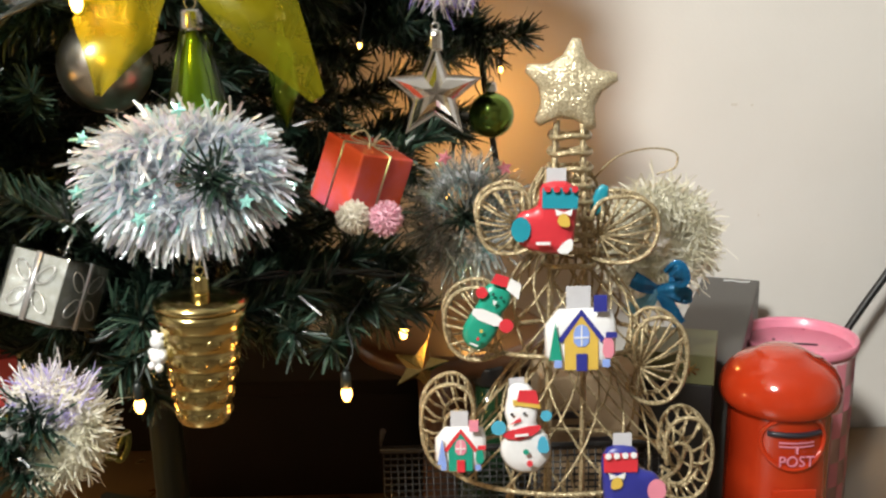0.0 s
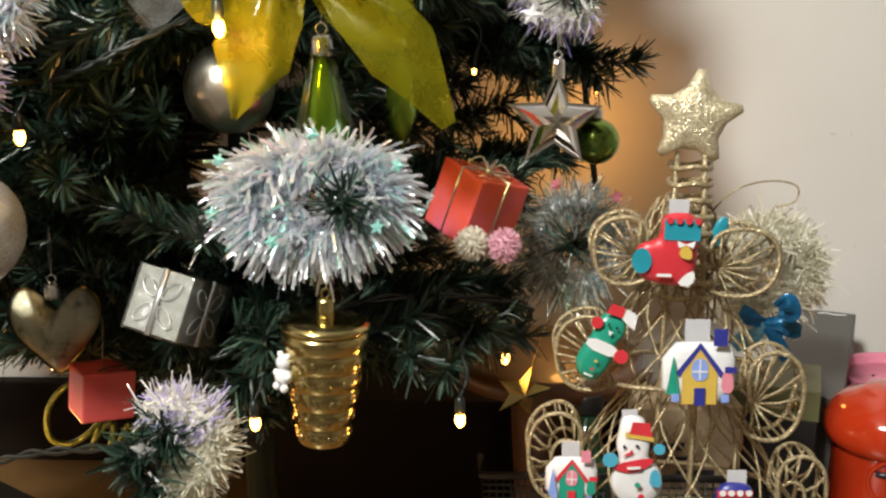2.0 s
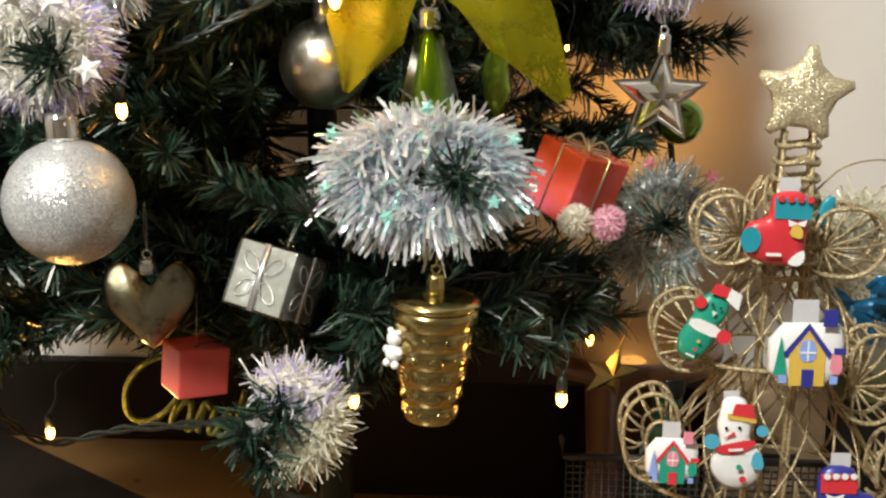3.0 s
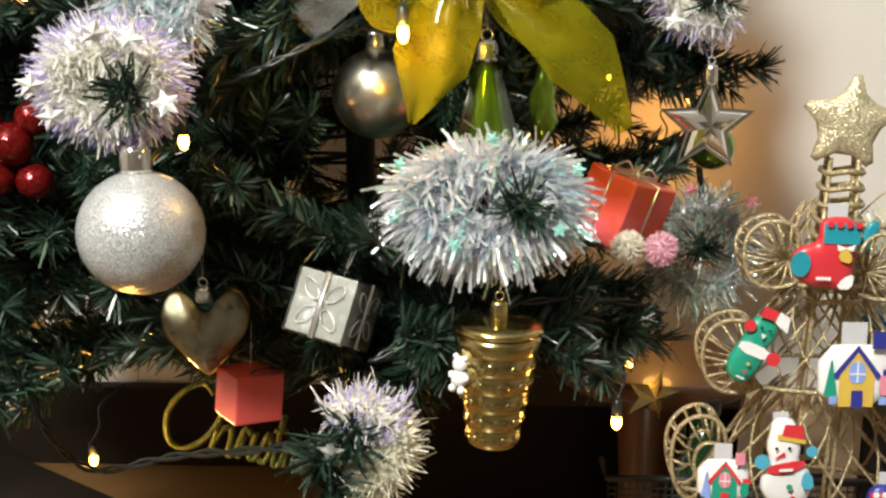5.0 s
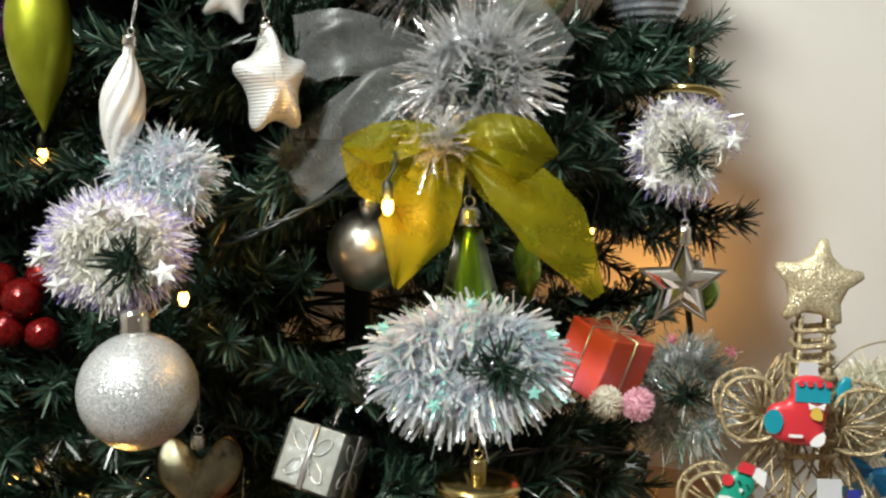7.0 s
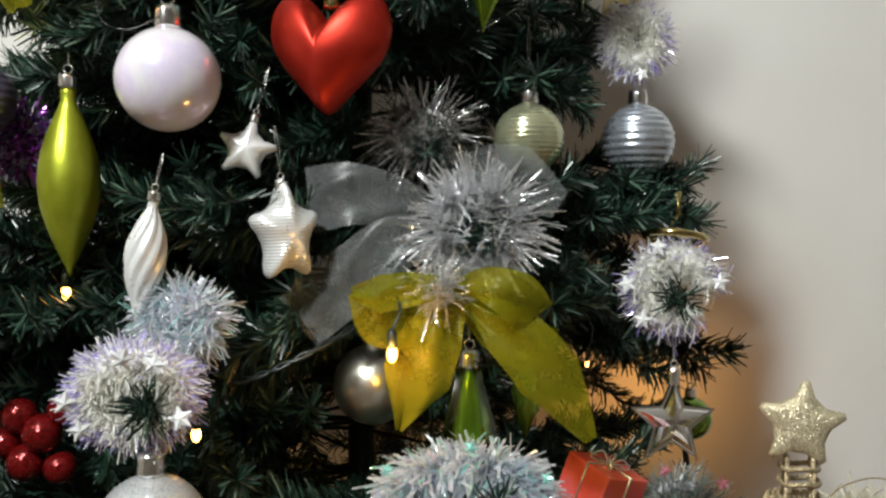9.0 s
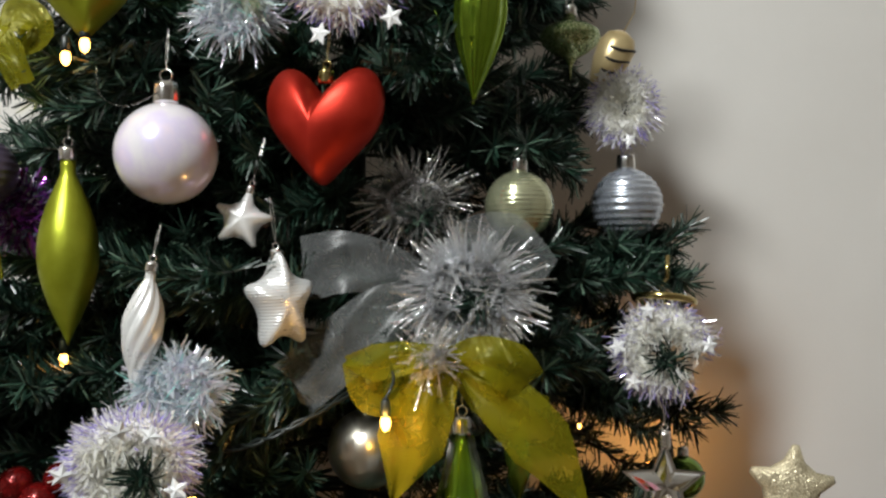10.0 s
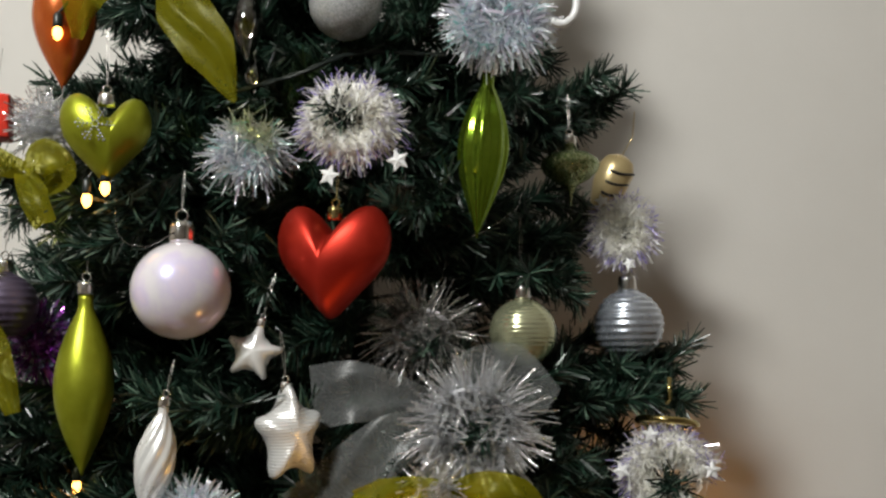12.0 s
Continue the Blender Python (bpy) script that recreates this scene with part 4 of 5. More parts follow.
    for k in range(n - 1):
        for j in range(m - 1):
            F.append((k * m + j, k * m + j + 1, (k + 1) * m + j + 1, (k + 1) * m + j))
    return part(name, (V, F), material, parent, label)


bow = thing("ribbon_bow", (-0.138, 0.483, 1.247), "translucent lime organza bow with hanging tails", "bow", "bows")
ribbon("loop", [(0, 0, 0.001), (-0.026, -0.016, 0.001), (-0.046, -0.014, -0.002), (-0.063, -0.008, -0.002)], [0.010, 0.020, 0.022, 0.006], M_ORG_LIME, bow, "", 0.0012, seed=1)
ribbon("loop", [(-0.063, -0.008, -0.002), (-0.048, -0.004, -0.018), (-0.027, 0.002, -0.018), (0, 0.002, -0.007)], [0.005, 0.030, 0.036, 0.012], M_ORG_LIME, bow, "", 0.0012, seed=5)
ribbon("loop", [(0, 0, 0.002), (0.018, -0.016, 0.003), (0.034, -0.017, -0.004), (0.044, -0.010, -0.016)], [0.010, 0.022, 0.030, 0.026], M_ORG_LIME, bow, "", 0.0012, seed=2)
ribbon("loop", [(0.046, -0.008, -0.018), (0.039, 0.0, -0.032), (0.020, 0.004, -0.021), (0, 0.002, -0.004)], [0.024, 0.032, 0.028, 0.012], M_ORG_LIME, bow, "", 0.0012, seed=6)
ribbon("tail", [(0, 0, -0.004), (-0.014, -0.012, -0.026), (-0.024, -0.016, -0.050), (-0.034, -0.018, -0.080)], [0.012, 0.036, 0.040, 0.004], M_ORG_LIME, bow, "", 0.002, seed=3)
ribbon("tail", [(0.006, 0, -0.006), (0.030, -0.010, -0.024), (0.052, -0.016, -0.048), (0.075, -0.018, -0.084)], [0.012, 0.034, 0.038, 0.008], M_ORG_LIME, bow, "", 0.002, seed=4)
part("knot", pillow([(0.006 * math.cos(a), 0.007 * math.sin(a)) for a in np.linspace(0, 2 * math.pi, 14, False)], 0.005, 3), M_ORG_LIME, bow)
for c in ((-0.17, 0.47, 1.235), (-0.10, 0.47, 1.23), (-0.16, 0.465, 1.19), (-0.08, 0.465, 1.19)):
    keep_clear(c, 0.026)

gb = thing("ribbon_bow", (-0.150, 0.532, 1.293), "translucent white organza bow behind silver tinsel", "bow", "bows")
ribbon("loop", [(0, 0, 0), (-0.035, -0.004, 0.008), (-0.062, -0.008, 0.012), (-0.088, -0.006, 0.008)], [0.012, 0.034, 0.042, 0.044], M_ORG_GREY, gb, "", 0.0015, seed=5)
ribbon("tail", [(0, 0, -0.005), (-0.035, -0.010, -0.022), (-0.064, -0.014, -0.045), (-0.094, -0.014, -0.07)], [0.014, 0.040, 0.042, 0.040], M_ORG_GREY, gb, "", 0.002, seed=6)
ribbon("loop", [(0, 0, 0.005), (0.022, -0.004, 0.022), (0.044, -0.006, 0.022), (0.072, -0.004, 0.004)], [0.014, 0.034, 0.042, 0.020], M_ORG_GREY, gb, "", 0.0015, seed=7)
for c in ((-0.21, 0.53, 1.30), (-0.225, 0.53, 1.245), (-0.10, 0.53, 1.305)):
    keep_clear(c, 0.024)

tb = thing("ribbon_bow", (-0.325, 0.48, 1.585), "translucent lime organza bow high on the tree", "bow", "bows")
ribbon("tail", [(0, 0, 0), (0.014, -0.01, -0.03), (0.034, -0.012, -0.06), (0.050, -0.01, -0.095)], [0.016, 0.036, 0.034, 0.004], M_ORG_LIME, tb, "", 0.002, seed=8)
ribbon("loop", [(0, 0, 0), (-0.03, -0.01, -0.005), (-0.052, -0.01, -0.02), (-0.06, 0, -0.045)], [0.014, 0.032, 0.03, 0.01], M_ORG_LIME, tb, "", 0.002, seed=9)
ribbon("loop", [(0, 0, 0), (0.03, -0.01, 0.01), (0.05, -0.01, 0.0), (0.03, 0.004, -0.012)], [0.014, 0.032, 0.03, 0.01], M_ORG_LIME, tb, "", 0.002, seed=10)
for c in ((-0.305, 0.475, 1.545), (-0.285, 0.475, 1.51)):
    keep_clear(c, 0.02)
lb = thing("ribbon_bow", (-0.425, 0.49, 1.455), "translucent lime organza bow at the side of the tree", "bow", "bows")
ribbon("loop", [(0, 0, 0), (-0.03, -0.01, 0.008), (-0.05, -0.008, 0.0), (-0.02, 0.004, -0.01)], [0.012, 0.026, 0.03, 0.012], M_ORG_LIME, lb, "", 0.002, seed=11)
ribbon("loop", [(0, 0, 0), (0.016, -0.01, 0.008), (0.03, -0.008, -0.004), (0.012, 0.004, -0.012)], [0.012, 0.024, 0.024, 0.012], M_ORG_LIME, lb, "", 0.002, seed=12)
ribbon("tail", [(0, 0, 0), (0.012, -0.008, -0.02), (0.02, -0.008, -0.038)], [0.012, 0.022, 0.016], M_ORG_LIME, lb, "", 0.002, seed=13)
ribbon("tail", [(-0.02, 0, -0.06), (-0.03, -0.008, -0.09), (-0.012, -0.008, -0.12), (0.0, -0.004, -0.16)], [0.012, 0.024, 0.022, 0.01], M_ORG_LIME, lb, "", 0.002, seed=14)

for sx in (-0.39, -0.35, -0.31, -0.27):
    keep_clear((sx, 0.63, 0.925), 0.03)

# ---- the tree ----
TRUNK = Vector((-0.235, 0.70, 0))
rng_tree = np.random.default_rng(11)


def radius_at(z):
    return max(0.03, 0.315 - 0.27 * (z - 1.15))


def sprig(points, rng, per_metre, length, width, lean=0.75):
    """Needles along a wire, sloping towards its tip."""
    P = np.array([tuple(p) for p in points])
    seg = np.diff(P, axis=0)
    sl = np.linalg.norm(seg, axis=1)
    n = max(4, int(per_metre * sl.sum()))
    k = rng.choice(len(seg), n, p=sl / sl.sum())
    u = rng.uniform(0, 1, (n, 1))
    root = P[k] + seg[k] * u
    d = seg[k] / sl[k][:, None]
    s = np.cross(d, rng.normal(size=(n, 3)))
    s /= np.linalg.norm(s, axis=1, keepdims=True) + 1e-9
    lean_each = lean * rng.uniform(0.6, 1.4, (n, 1))
    return root, s + d * lean_each, length * rng.uniform(0.7, 1.15, n), width


tree = thing("christmas_tree", (TRUNK.x, TRUNK.y, DESK_Z), "dark green artificial Christmas tree standing on the desk", "tree")
part("trunk", tube([(0, 0, 0.02), (0, 0, 0.6), (0, 0, 1.5)], 0.014, 10, 0.4), M_TRUNK, tree, "dark green metal pole")
part("stem", tube(smooth_path([Vector(p) - tree.location for p in ((0.024, 0.775, 1.26), (0.029, 0.77, 1.18), (0.036, 0.77, 1.12), (0.043, 0.77, 1.07))]), 0.0026, 6), M_TWIG, tree, "thin dark upright stem")
for k in range(4):
    part("foot", tube([(0, 0, 0.06), (0.1 * math.cos(k * math.pi / 2 + 0.7), 0.1 * math.sin(k * math.pi / 2 + 0.7), 0.03), (0.17 * math.cos(k * math.pi / 2 + 0.7), 0.17 * math.sin(k * math.pi / 2 + 0.7), 0.007)], 0.007, 8), M_TRUNK, tree)

CL = np.array([c for c, _ in CLEAR])
CR = np.array([r for _, r in CLEAR])
# a point amid the camera path; needles that hide ornaments from it are dropped
CAMERA_SIDE = np.array((-0.11, -0.05, 1.24))


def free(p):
    """False for a point within an ornament, or close before it towards the camera."""
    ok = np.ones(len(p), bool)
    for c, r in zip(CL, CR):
        way = CAMERA_SIDE - c
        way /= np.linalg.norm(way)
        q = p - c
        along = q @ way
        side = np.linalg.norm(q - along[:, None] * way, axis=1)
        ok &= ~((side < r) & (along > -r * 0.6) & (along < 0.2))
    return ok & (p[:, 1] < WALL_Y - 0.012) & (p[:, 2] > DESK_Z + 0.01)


def bough(start, tip, rng, sag=0.02, twigs=7, density=1500.0, guard=True):
    """One bough: a wire with side twigs, all set with needles."""
    a, b = Vector(start), Vector(tip)
    d = b - a
    L = d.length
    mid = a + d * 0.55 + Vector((0, 0, -sag))
    main = smooth_path([a, mid, b], 8)
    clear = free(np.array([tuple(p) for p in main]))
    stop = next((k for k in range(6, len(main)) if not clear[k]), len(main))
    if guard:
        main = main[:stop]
    wires, roots = [tube([p - Vector((TRUNK.x, TRUNK.y, DESK_Z)) for p in main], 0.0017, 5, 0.6)], []
    roots.append(sprig(main[3:], rng, density, 0.021, 0.0018, 0.95))
    for k in range(twigs):
        u = 0.22 + 0.74 * k / twigs
        p = main[min(len(main) - 1, int(u * len(main)))]
        side = d.cross(Vector((0, 0, 1))).normalized() * (1 if k % 2 else -1)
        out = (d.normalized() * 0.55 + side * rng.uniform(0.6, 1.1) + Vector((0, 0, rng.uniform(-0.65, 0.3)))).normalized()
        tl = rng.uniform(0.06, 0.105) * (1.15 - 0.4 * u) * min(1.2, 0.6 + L)
        q = smooth_path([p, p + out * tl * 0.5 + Vector((0, 0, -0.004)), p + out * tl + Vector((0, 0, rng.uniform(-0.012, 0.012)))], 4)
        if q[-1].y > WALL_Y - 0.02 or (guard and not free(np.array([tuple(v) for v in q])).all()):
            continue
        wires.append(tube([v - Vector((TRUNK.x, TRUNK.y, DESK_Z)) for v in q], 0.0011, 4, 0.6))
        roots.append(sprig(q, rng, density, 0.020, 0.0018, 0.95))
    P = np.concatenate([r[0] for r in roots])
    D = np.concatenate([r[1] for r in roots])
    Ls = np.concatenate([r[2] for r in roots])
    tips = P + D / np.linalg.norm(D, axis=1, keepdims=True) * Ls[:, None]
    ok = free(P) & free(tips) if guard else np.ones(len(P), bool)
    V, F = strands(P[ok], D[ok], Ls[ok], 0.0016, rng, 0.10, 0.5)
    ob = part("branch", join(*wires), M_TWIG, tree, "")
    strand_part("needles", V - np.array([TRUNK.x, TRUNK.y, DESK_Z]), F, M_NEEDLE, ob)


golden, az, zz = 2.39996, 0.3, 1.03
while zz < 1.98:
    R = radius_at(zz)
    for _ in range(3):
        az += golden
        front = -math.sin(az)
        reach = R * rng_tree.uniform(0.80, 1.0) * (1.22 if math.cos(az) < -0.3 else 0.92 if math.cos(az) > 0.4 else 1.0)
        tip = Vector((TRUNK.x + reach * math.cos(az), TRUNK.y + reach * 0.93 * math.sin(az), zz + rng_tree.uniform(-0.02, 0.05)))
        tip.y = min(tip.y, WALL_Y - 0.035)
        bough((TRUNK.x, TRUNK.y, zz - 0.02), tip, rng_tree, rng_tree.uniform(0.0, 0.03), 11 if front > -0.3 else 7, 2700.0 if front > -0.3 else 1500.0)
    zz += 0.0215 if zz < 1.65 else 0.045

# the fuller side towards the room's corner
zz = 1.04
while zz < 1.68:
    for a0 in (2.55, 3.0, 3.45, 3.9):
        az = a0 + rng_tree.uniform(-0.2, 0.2)
        reach = radius_at(zz) * rng_tree.uniform(0.95, 1.25)
        tip = Vector((TRUNK.x + reach * math.cos(az), TRUNK.y + reach * 0.93 * math.sin(az), zz + rng_tree.uniform(-0.03, 0.04)))
        bough((TRUNK.x, TRUNK.y, zz), tip, rng_tree, rng_tree.uniform(0.0, 0.03), 10, 2400.0)
    zz += 0.042

# boughs that can be told apart
for tip, sag in (((0.024, 0.715, 1.197), 0.0), ((-0.03, 0.70, 1.545), 0.0), ((0.010, 0.665, 1.325), 0.01), ((-0.083, 0.475, 1.036), 0.004),
                 ((-0.36, 0.49, 1.035), 0.02), ((-0.235, 0.50, 1.04), 0.02), ((-0.035, 0.67, 1.43), 0.01), ((-0.045, 0.545, 1.032), 0.004), ((-0.16, 0.455, 1.05), 0.008), ((-0.225, 0.44, 0.998), 0.01), ((-0.44, 0.51, 1.03), 0.02), ((-0.405, 0.48, 1.005), 0.03), ((-0.345, 0.47, 1.06), 0.02), ((-0.46, 0.53, 1.09), 0.01), ((-0.40, 0.50, 0.97), 0.03)):
    bough((TRUNK.x, TRUNK.y, tip[2] + 0.0), tip, rng_tree, sag, 10, 2800.0)
for tip in ((-0.52, 0.64, 1.215), (-0.50, 0.60, 1.245), (-0.53, 0.66, 1.27), (-0.51, 0.62, 1.185)):
    bough((TRUNK.x - 0.1, TRUNK.y, tip[2] + 0.01), tip, rng_tree, 0.01, 12, 2800.0)
for start, tip in (((-0.10, 0.70, 1.295), (0.014, 0.672, 1.318)), ((-0.06, 0.70, 1.30), (0.004, 0.69, 1.335)), ((-0.10, 0.71, 1.225), (0.016, 0.715, 1.205))):
    bough(start, tip, rng_tree, 0.006, 8, 2800.0, False)
# tufts inside the wreaths
tuft_spots = [(-0.115, 0.452, 1.126), (-0.304, 0.428, 1.185), (-0.198, 0.41, 1.02), (-0.214, 0.408, 1.008), (-0.207, 0.41, 0.994), (-0.125, 0.51, 1.278), (-0.16, 0.545, 1.335), (0.006, 0.60, 1.232), (-0.012, 0.675, 1.424), (-0.212, 0.487, 1.485), (0.012, 0.62, 1.068)]
for c in tuft_spots:
    d = unit(rng_tree, 120)
    d[:, 1] -= 0.5
    V, F = strands(np.tile(np.array(c), (120, 1)) + 0.003 * rng_tree.normal(size=(120, 3)), d, 0.019 * rng_tree.uniform(0.7, 1.1, 120), 0.0016, rng_tree, 0.1, 0.55)
    o = part("branch_tip", tube([Vector(c) - tree.location, Vector((c[0] * 0.8 + TRUNK.x * 0.2, c[1] + 0.1, c[2])) - tree.location], 0.0015, 5), M_TWIG, tree)
    strand_part("needles", V - np.array([TRUNK.x, TRUNK.y, DESK_Z]), F, M_NEEDLE, o)

# ---- fairy lights ----


def bulb(c, k=1.0):
    t = thing("fairy_light", c, "small lit warm yellow fairy light bulb", "light bulb", "fairy lights")
    part("bulb", lathe([(0.0004, -0.0052 * k), (0.0020 * k, -0.004 * k), (0.0030 * k, -0.0014 * k), (0.0030 * k, 0.0012 * k), (0.0022 * k, 0.0036 * k)], 14), M_BULB, t, "glowing bulb")
    part("socket", lathe([(0.0028 * k, 0.0035 * k), (0.0030 * k, 0.006 * k), (0.0028 * k, 0.012 * k), (0.0012 * k, 0.014 * k)], 12), M_CABLE, t, "dark green socket")
    part("lead", tube(smooth_path([(0, 0, 0.013 * k), (0.004, 0.006, 0.024), (0.0, 0.02, 0.035), (0.006, 0.05, 0.04)]), 0.0009, 5), M_CABLE, t)


for c in ((-0.060, 0.49, 0.995), (-0.178, 0.49, 0.991), (-0.1745, 0.457, 1.2120), (-0.304, 0.50, 1.155), (-0.034, 0.63, 0.982), (-0.413, 0.55, 1.240), (-0.447, 0.55, 1.021),
          (-0.423, 0.60, 0.913), (-0.357, 0.466, 1.437), (-0.370, 0.468, 1.430), (-0.398, 0.478, 1.544)):
    bulb(c, 1.0)
for c in ((0.03, 0.90, 1.10), (0.055, 0.92, 1.15), (0.02, 0.92, 1.19), (0.0, 0.88, 1.03)):
    bulb(c, 0.7)
bulb((-0.055, 0.62, 1.184), 0.45)
lamp("fairy_light_glow", "POINT", Matrix.Translation((0.035, 0.90, 1.11)), 0.41, (1.0, 0.44, 0.10), 0.02)
lamp("fairy_light_glow", "POINT", Matrix.Translation((-0.1745, 0.449, 1.2120)), 0.27, (1.0, 0.50, 0.10), 0.006)
lamp("fairy_light_glow", "POINT", Matrix.Translation((-0.423, 0.592, 0.903)), 0.9, (1.0, 0.50, 0.12), 0.006)
lamp("fairy_light_glow", "POINT", Matrix.Translation((-0.447, 0.545, 1.014)), 0.06, (1.0, 0.50, 0.12), 0.005)
lamp("fairy_light_glow", "POINT", Matrix.Translation((-0.060, 0.482, 0.990)), 0.04, (1.0, 0.50, 0.12), 0.005)


def cable(points, r=0.0022, label="dark green twisted fairy light cable"):
    P = smooth_path(points, 10)
    two = []
    for ph in (0, math.pi):
        two.append(tube([p + Vector((0.6 * r * math.cos(k * 0.9 + ph), 0.6 * r * math.sin(k * 0.9 + ph), 0.6 * r * math.sin(k * 0.9 + ph))) for k, p in enumerate(P)], r * 0.62, 5))
    ob = part("light_cable", join(*two), M_CABLE)
    tagged(ob, label, "cable", "light cables")


cable([(-0.30, 0.52, 1.185), (-0.27, 0.50, 1.190), (-0.235, 0.50, 1.205), (-0.20, 0.53, 1.225)])
cable([(-0.20, 0.49, 1.03), (-0.165, 0.50, 1.045), (-0.10, 0.53, 1.055), (-0.02, 0.60, 1.03), (-0.03, 0.63, 0.995)])
cable([(-0.42, 0.52, 1.03), (-0.41, 0.51, 0.98), (-0.40, 0.55, 0.93), (-0.33, 0.52, 0.955), (-0.25, 0.47, 0.985), (-0.20, 0.46, 1.0)])
cable([(-0.30, 0.55, 1.52), (-0.25, 0.53, 1.525), (-0.21, 0.55, 1.545), (-0.15, 0.58, 1.55)])
for pts in ([(-0.352, 0.47, 1.425), (-0.345, 0.462, 1.405), (-0.328, 0.46, 1.398), (-0.312, 0.475, 1.41)], [(-0.13, 0.53, 1.407), (-0.118, 0.525, 1.412), (-0.10, 0.53, 1.425), (-0.095, 0.55, 1.44)],
            [(-0.300, 0.49, 1.205), (-0.306, 0.48, 1.18), (-0.304, 0.50, 1.165)]):
    tagged(part("thin_wire", tube(smooth_path(pts, 8), 0.0005, 5), M_SMOKE), "thin clear fairy light wire", "wire", "thin wires")

# ---- lime glitter sign ----
SCRIPT = [
    [(1.5, 1.9), (1.0, 2.2), (0.3, 1.7), (0.0, 0.9), (0.3, 0.1), (1.0, 0.0), (1.7, 0.6), (2.1, 1.7), (2.2, 2.1), (2.0, 2.15), (1.92, 1.0), (1.86, 0.0)],
    [(1.88, 0.3), (2.1, 0.8), (2.4, 0.95), (2.5, 0.5), (2.48, 0.05), (2.7, 0.15), (2.9, 0.95), (3.05, 0.98), (3.2, 0.85)],
    [(2.93, 0.9), (2.9, 0.0)],
    [(3.35, 0.95), (3.3, 0.15), (3.55, 0.15), (3.85, 1.0), (4.0, 0.5), (3.9, 0.05), (3.6, 0.1)],
    [(4.25, 1.7), (4.2, 0.15), (4.45, 0.1), (4.6, 0.9), (4.65, 0.0)],
    [(4.0, 1.15), (4.5, 1.2)],
    [(4.65, 0.5), (4.85, 0.95), (4.95, 0.0)],
    [(4.95, 0.5), (5.15, 0.95), (5.25, 0.1), (5.5, 0.15), (5.6, 0.8), (5.9, 0.9), (5.6, 0.5), (5.7, 0.05), (6.0, 0.4), (6.05, 0.9), (6.1, 0.1), (6.35, 0.2), (6.6, 1.0), (6.75, 0.45), (6.6, 0.05), (6.3, 0.1)],
]
strokes = [tube([(p.x, p.y * 0.6, p.z) for p in smooth_path([(x * 0.0205, 0.0005 * k, z * 0.0235) for x, z in line], 6)], 0.0025, 6) for k, line in enumerate(SCRIPT)]
sign = part("word_sign", join(*strokes), M_GL_LIME)
sign.matrix_world = pose(-0.386, 0.635, 0.912, -8, 16, 8)
tagged(sign, "lime glitter script word sign hanging under the tree", "sign")

# ---- gold wicker tree with padded print clips ----
wick = thing("wicker_tree", (0.072, 0.56, DESK_Z), "gold glitter wire Christmas tree with scrolled tiers and a star", "wicker tree")
WZ = DESK_Z


def wire(pts, r=0.0014, n=5):
    return tube(pts, r, n)


at(part("star", pillow(star_outline(0.0325, 0.0150, 5, 1), 0.0050, 5, power=0.4), M_GL_GOLD, wick, "gold glitter star"), pose(-0.001, -0.028, 1.160 - WZ, 0, 7, 0))
rails = []
for a in np.linspace(0, 2 * math.pi, 5)[:4]:
    rails.append(wire([(0.0105 * math.cos(a + 0.6), -0.02 + 0.0105 * math.sin(a + 0.6), 1.14 - WZ), (0.0145 * math.cos(a + 0.6), -0.018 + 0.0145 * math.sin(a + 0.6), 1.06 - WZ), (0.016 * math.cos(a + 0.6), -0.005 + 0.016 * math.sin(a + 0.6), 0.90 - WZ), (0.02 * math.cos(a + 0.6), 0.02 * math.sin(a + 0.6), 0.0)], 0.0016))
part("pole", join(*rails), M_WICKER, wick)
for k in range(9):
    r = 0.0115 + 0.0005 * k
    z = 1.132 - WZ - 0.0095 * k
    part("rung", wire([(r * math.cos(a), -0.02 + r * math.sin(a), z + 0.001 * math.sin(3 * a)) for a in np.linspace(0, 2 * math.pi, 17)], 0.0018), M_WICKER, wick)


def scroll(centre, rx, rz, start, turns, depth, spokes, side, crescent):
    """A curled wire end: two open spirals side by side, tied by rungs, with a fan of spokes from a hub near the stem."""
    out, cx, cz = [], centre[0], centre[1]
    hx, hz = cx - side * 0.42 * rx, cz - 0.30 * rz
    curves, inner = [], []
    for y in (-depth / 2, depth / 2):
        pts = []
        for u in np.linspace(0, 1, 44):
            a = start + turns * 2 * math.pi * u
            f = 1.08 - 0.50 * u ** 2.2
            wob = 0.0006 * math.sin(23 * u + y * 400)
            pts.append((cx + (rx * f + wob) * math.cos(a), y, cz + (rz * f + wob) * math.sin(a)))
        curves.append(pts)
        out.append(wire(pts, 0.0015))
        inner.append([(hx + 0.5 * (p[0] - hx), y, hz + 0.5 * (p[2] - hz)) for p in pts[:34]])
        if crescent:
            out.append(wire(inner[-1], 0.0013))
    for k in range(0, 44, 3):
        out.append(wire([curves[0][k], curves[1][k]], 0.0009, 4))
    for k in np.linspace(1, 32, spokes).astype(int):
        for c, q, y in ((curves[0], inner[0], -depth * 0.25), (curves[1], inner[1], depth * 0.25)):
            end = q[k] if crescent else (hx, y, hz)
            mid = ((c[k][0] + end[0]) / 2, (c[k][1] + end[1]) / 2 - 0.002, (c[k][2] + end[2]) / 2 - 0.001)
            out.append(wire([c[k], mid, end], 0.0009, 4))
    return out


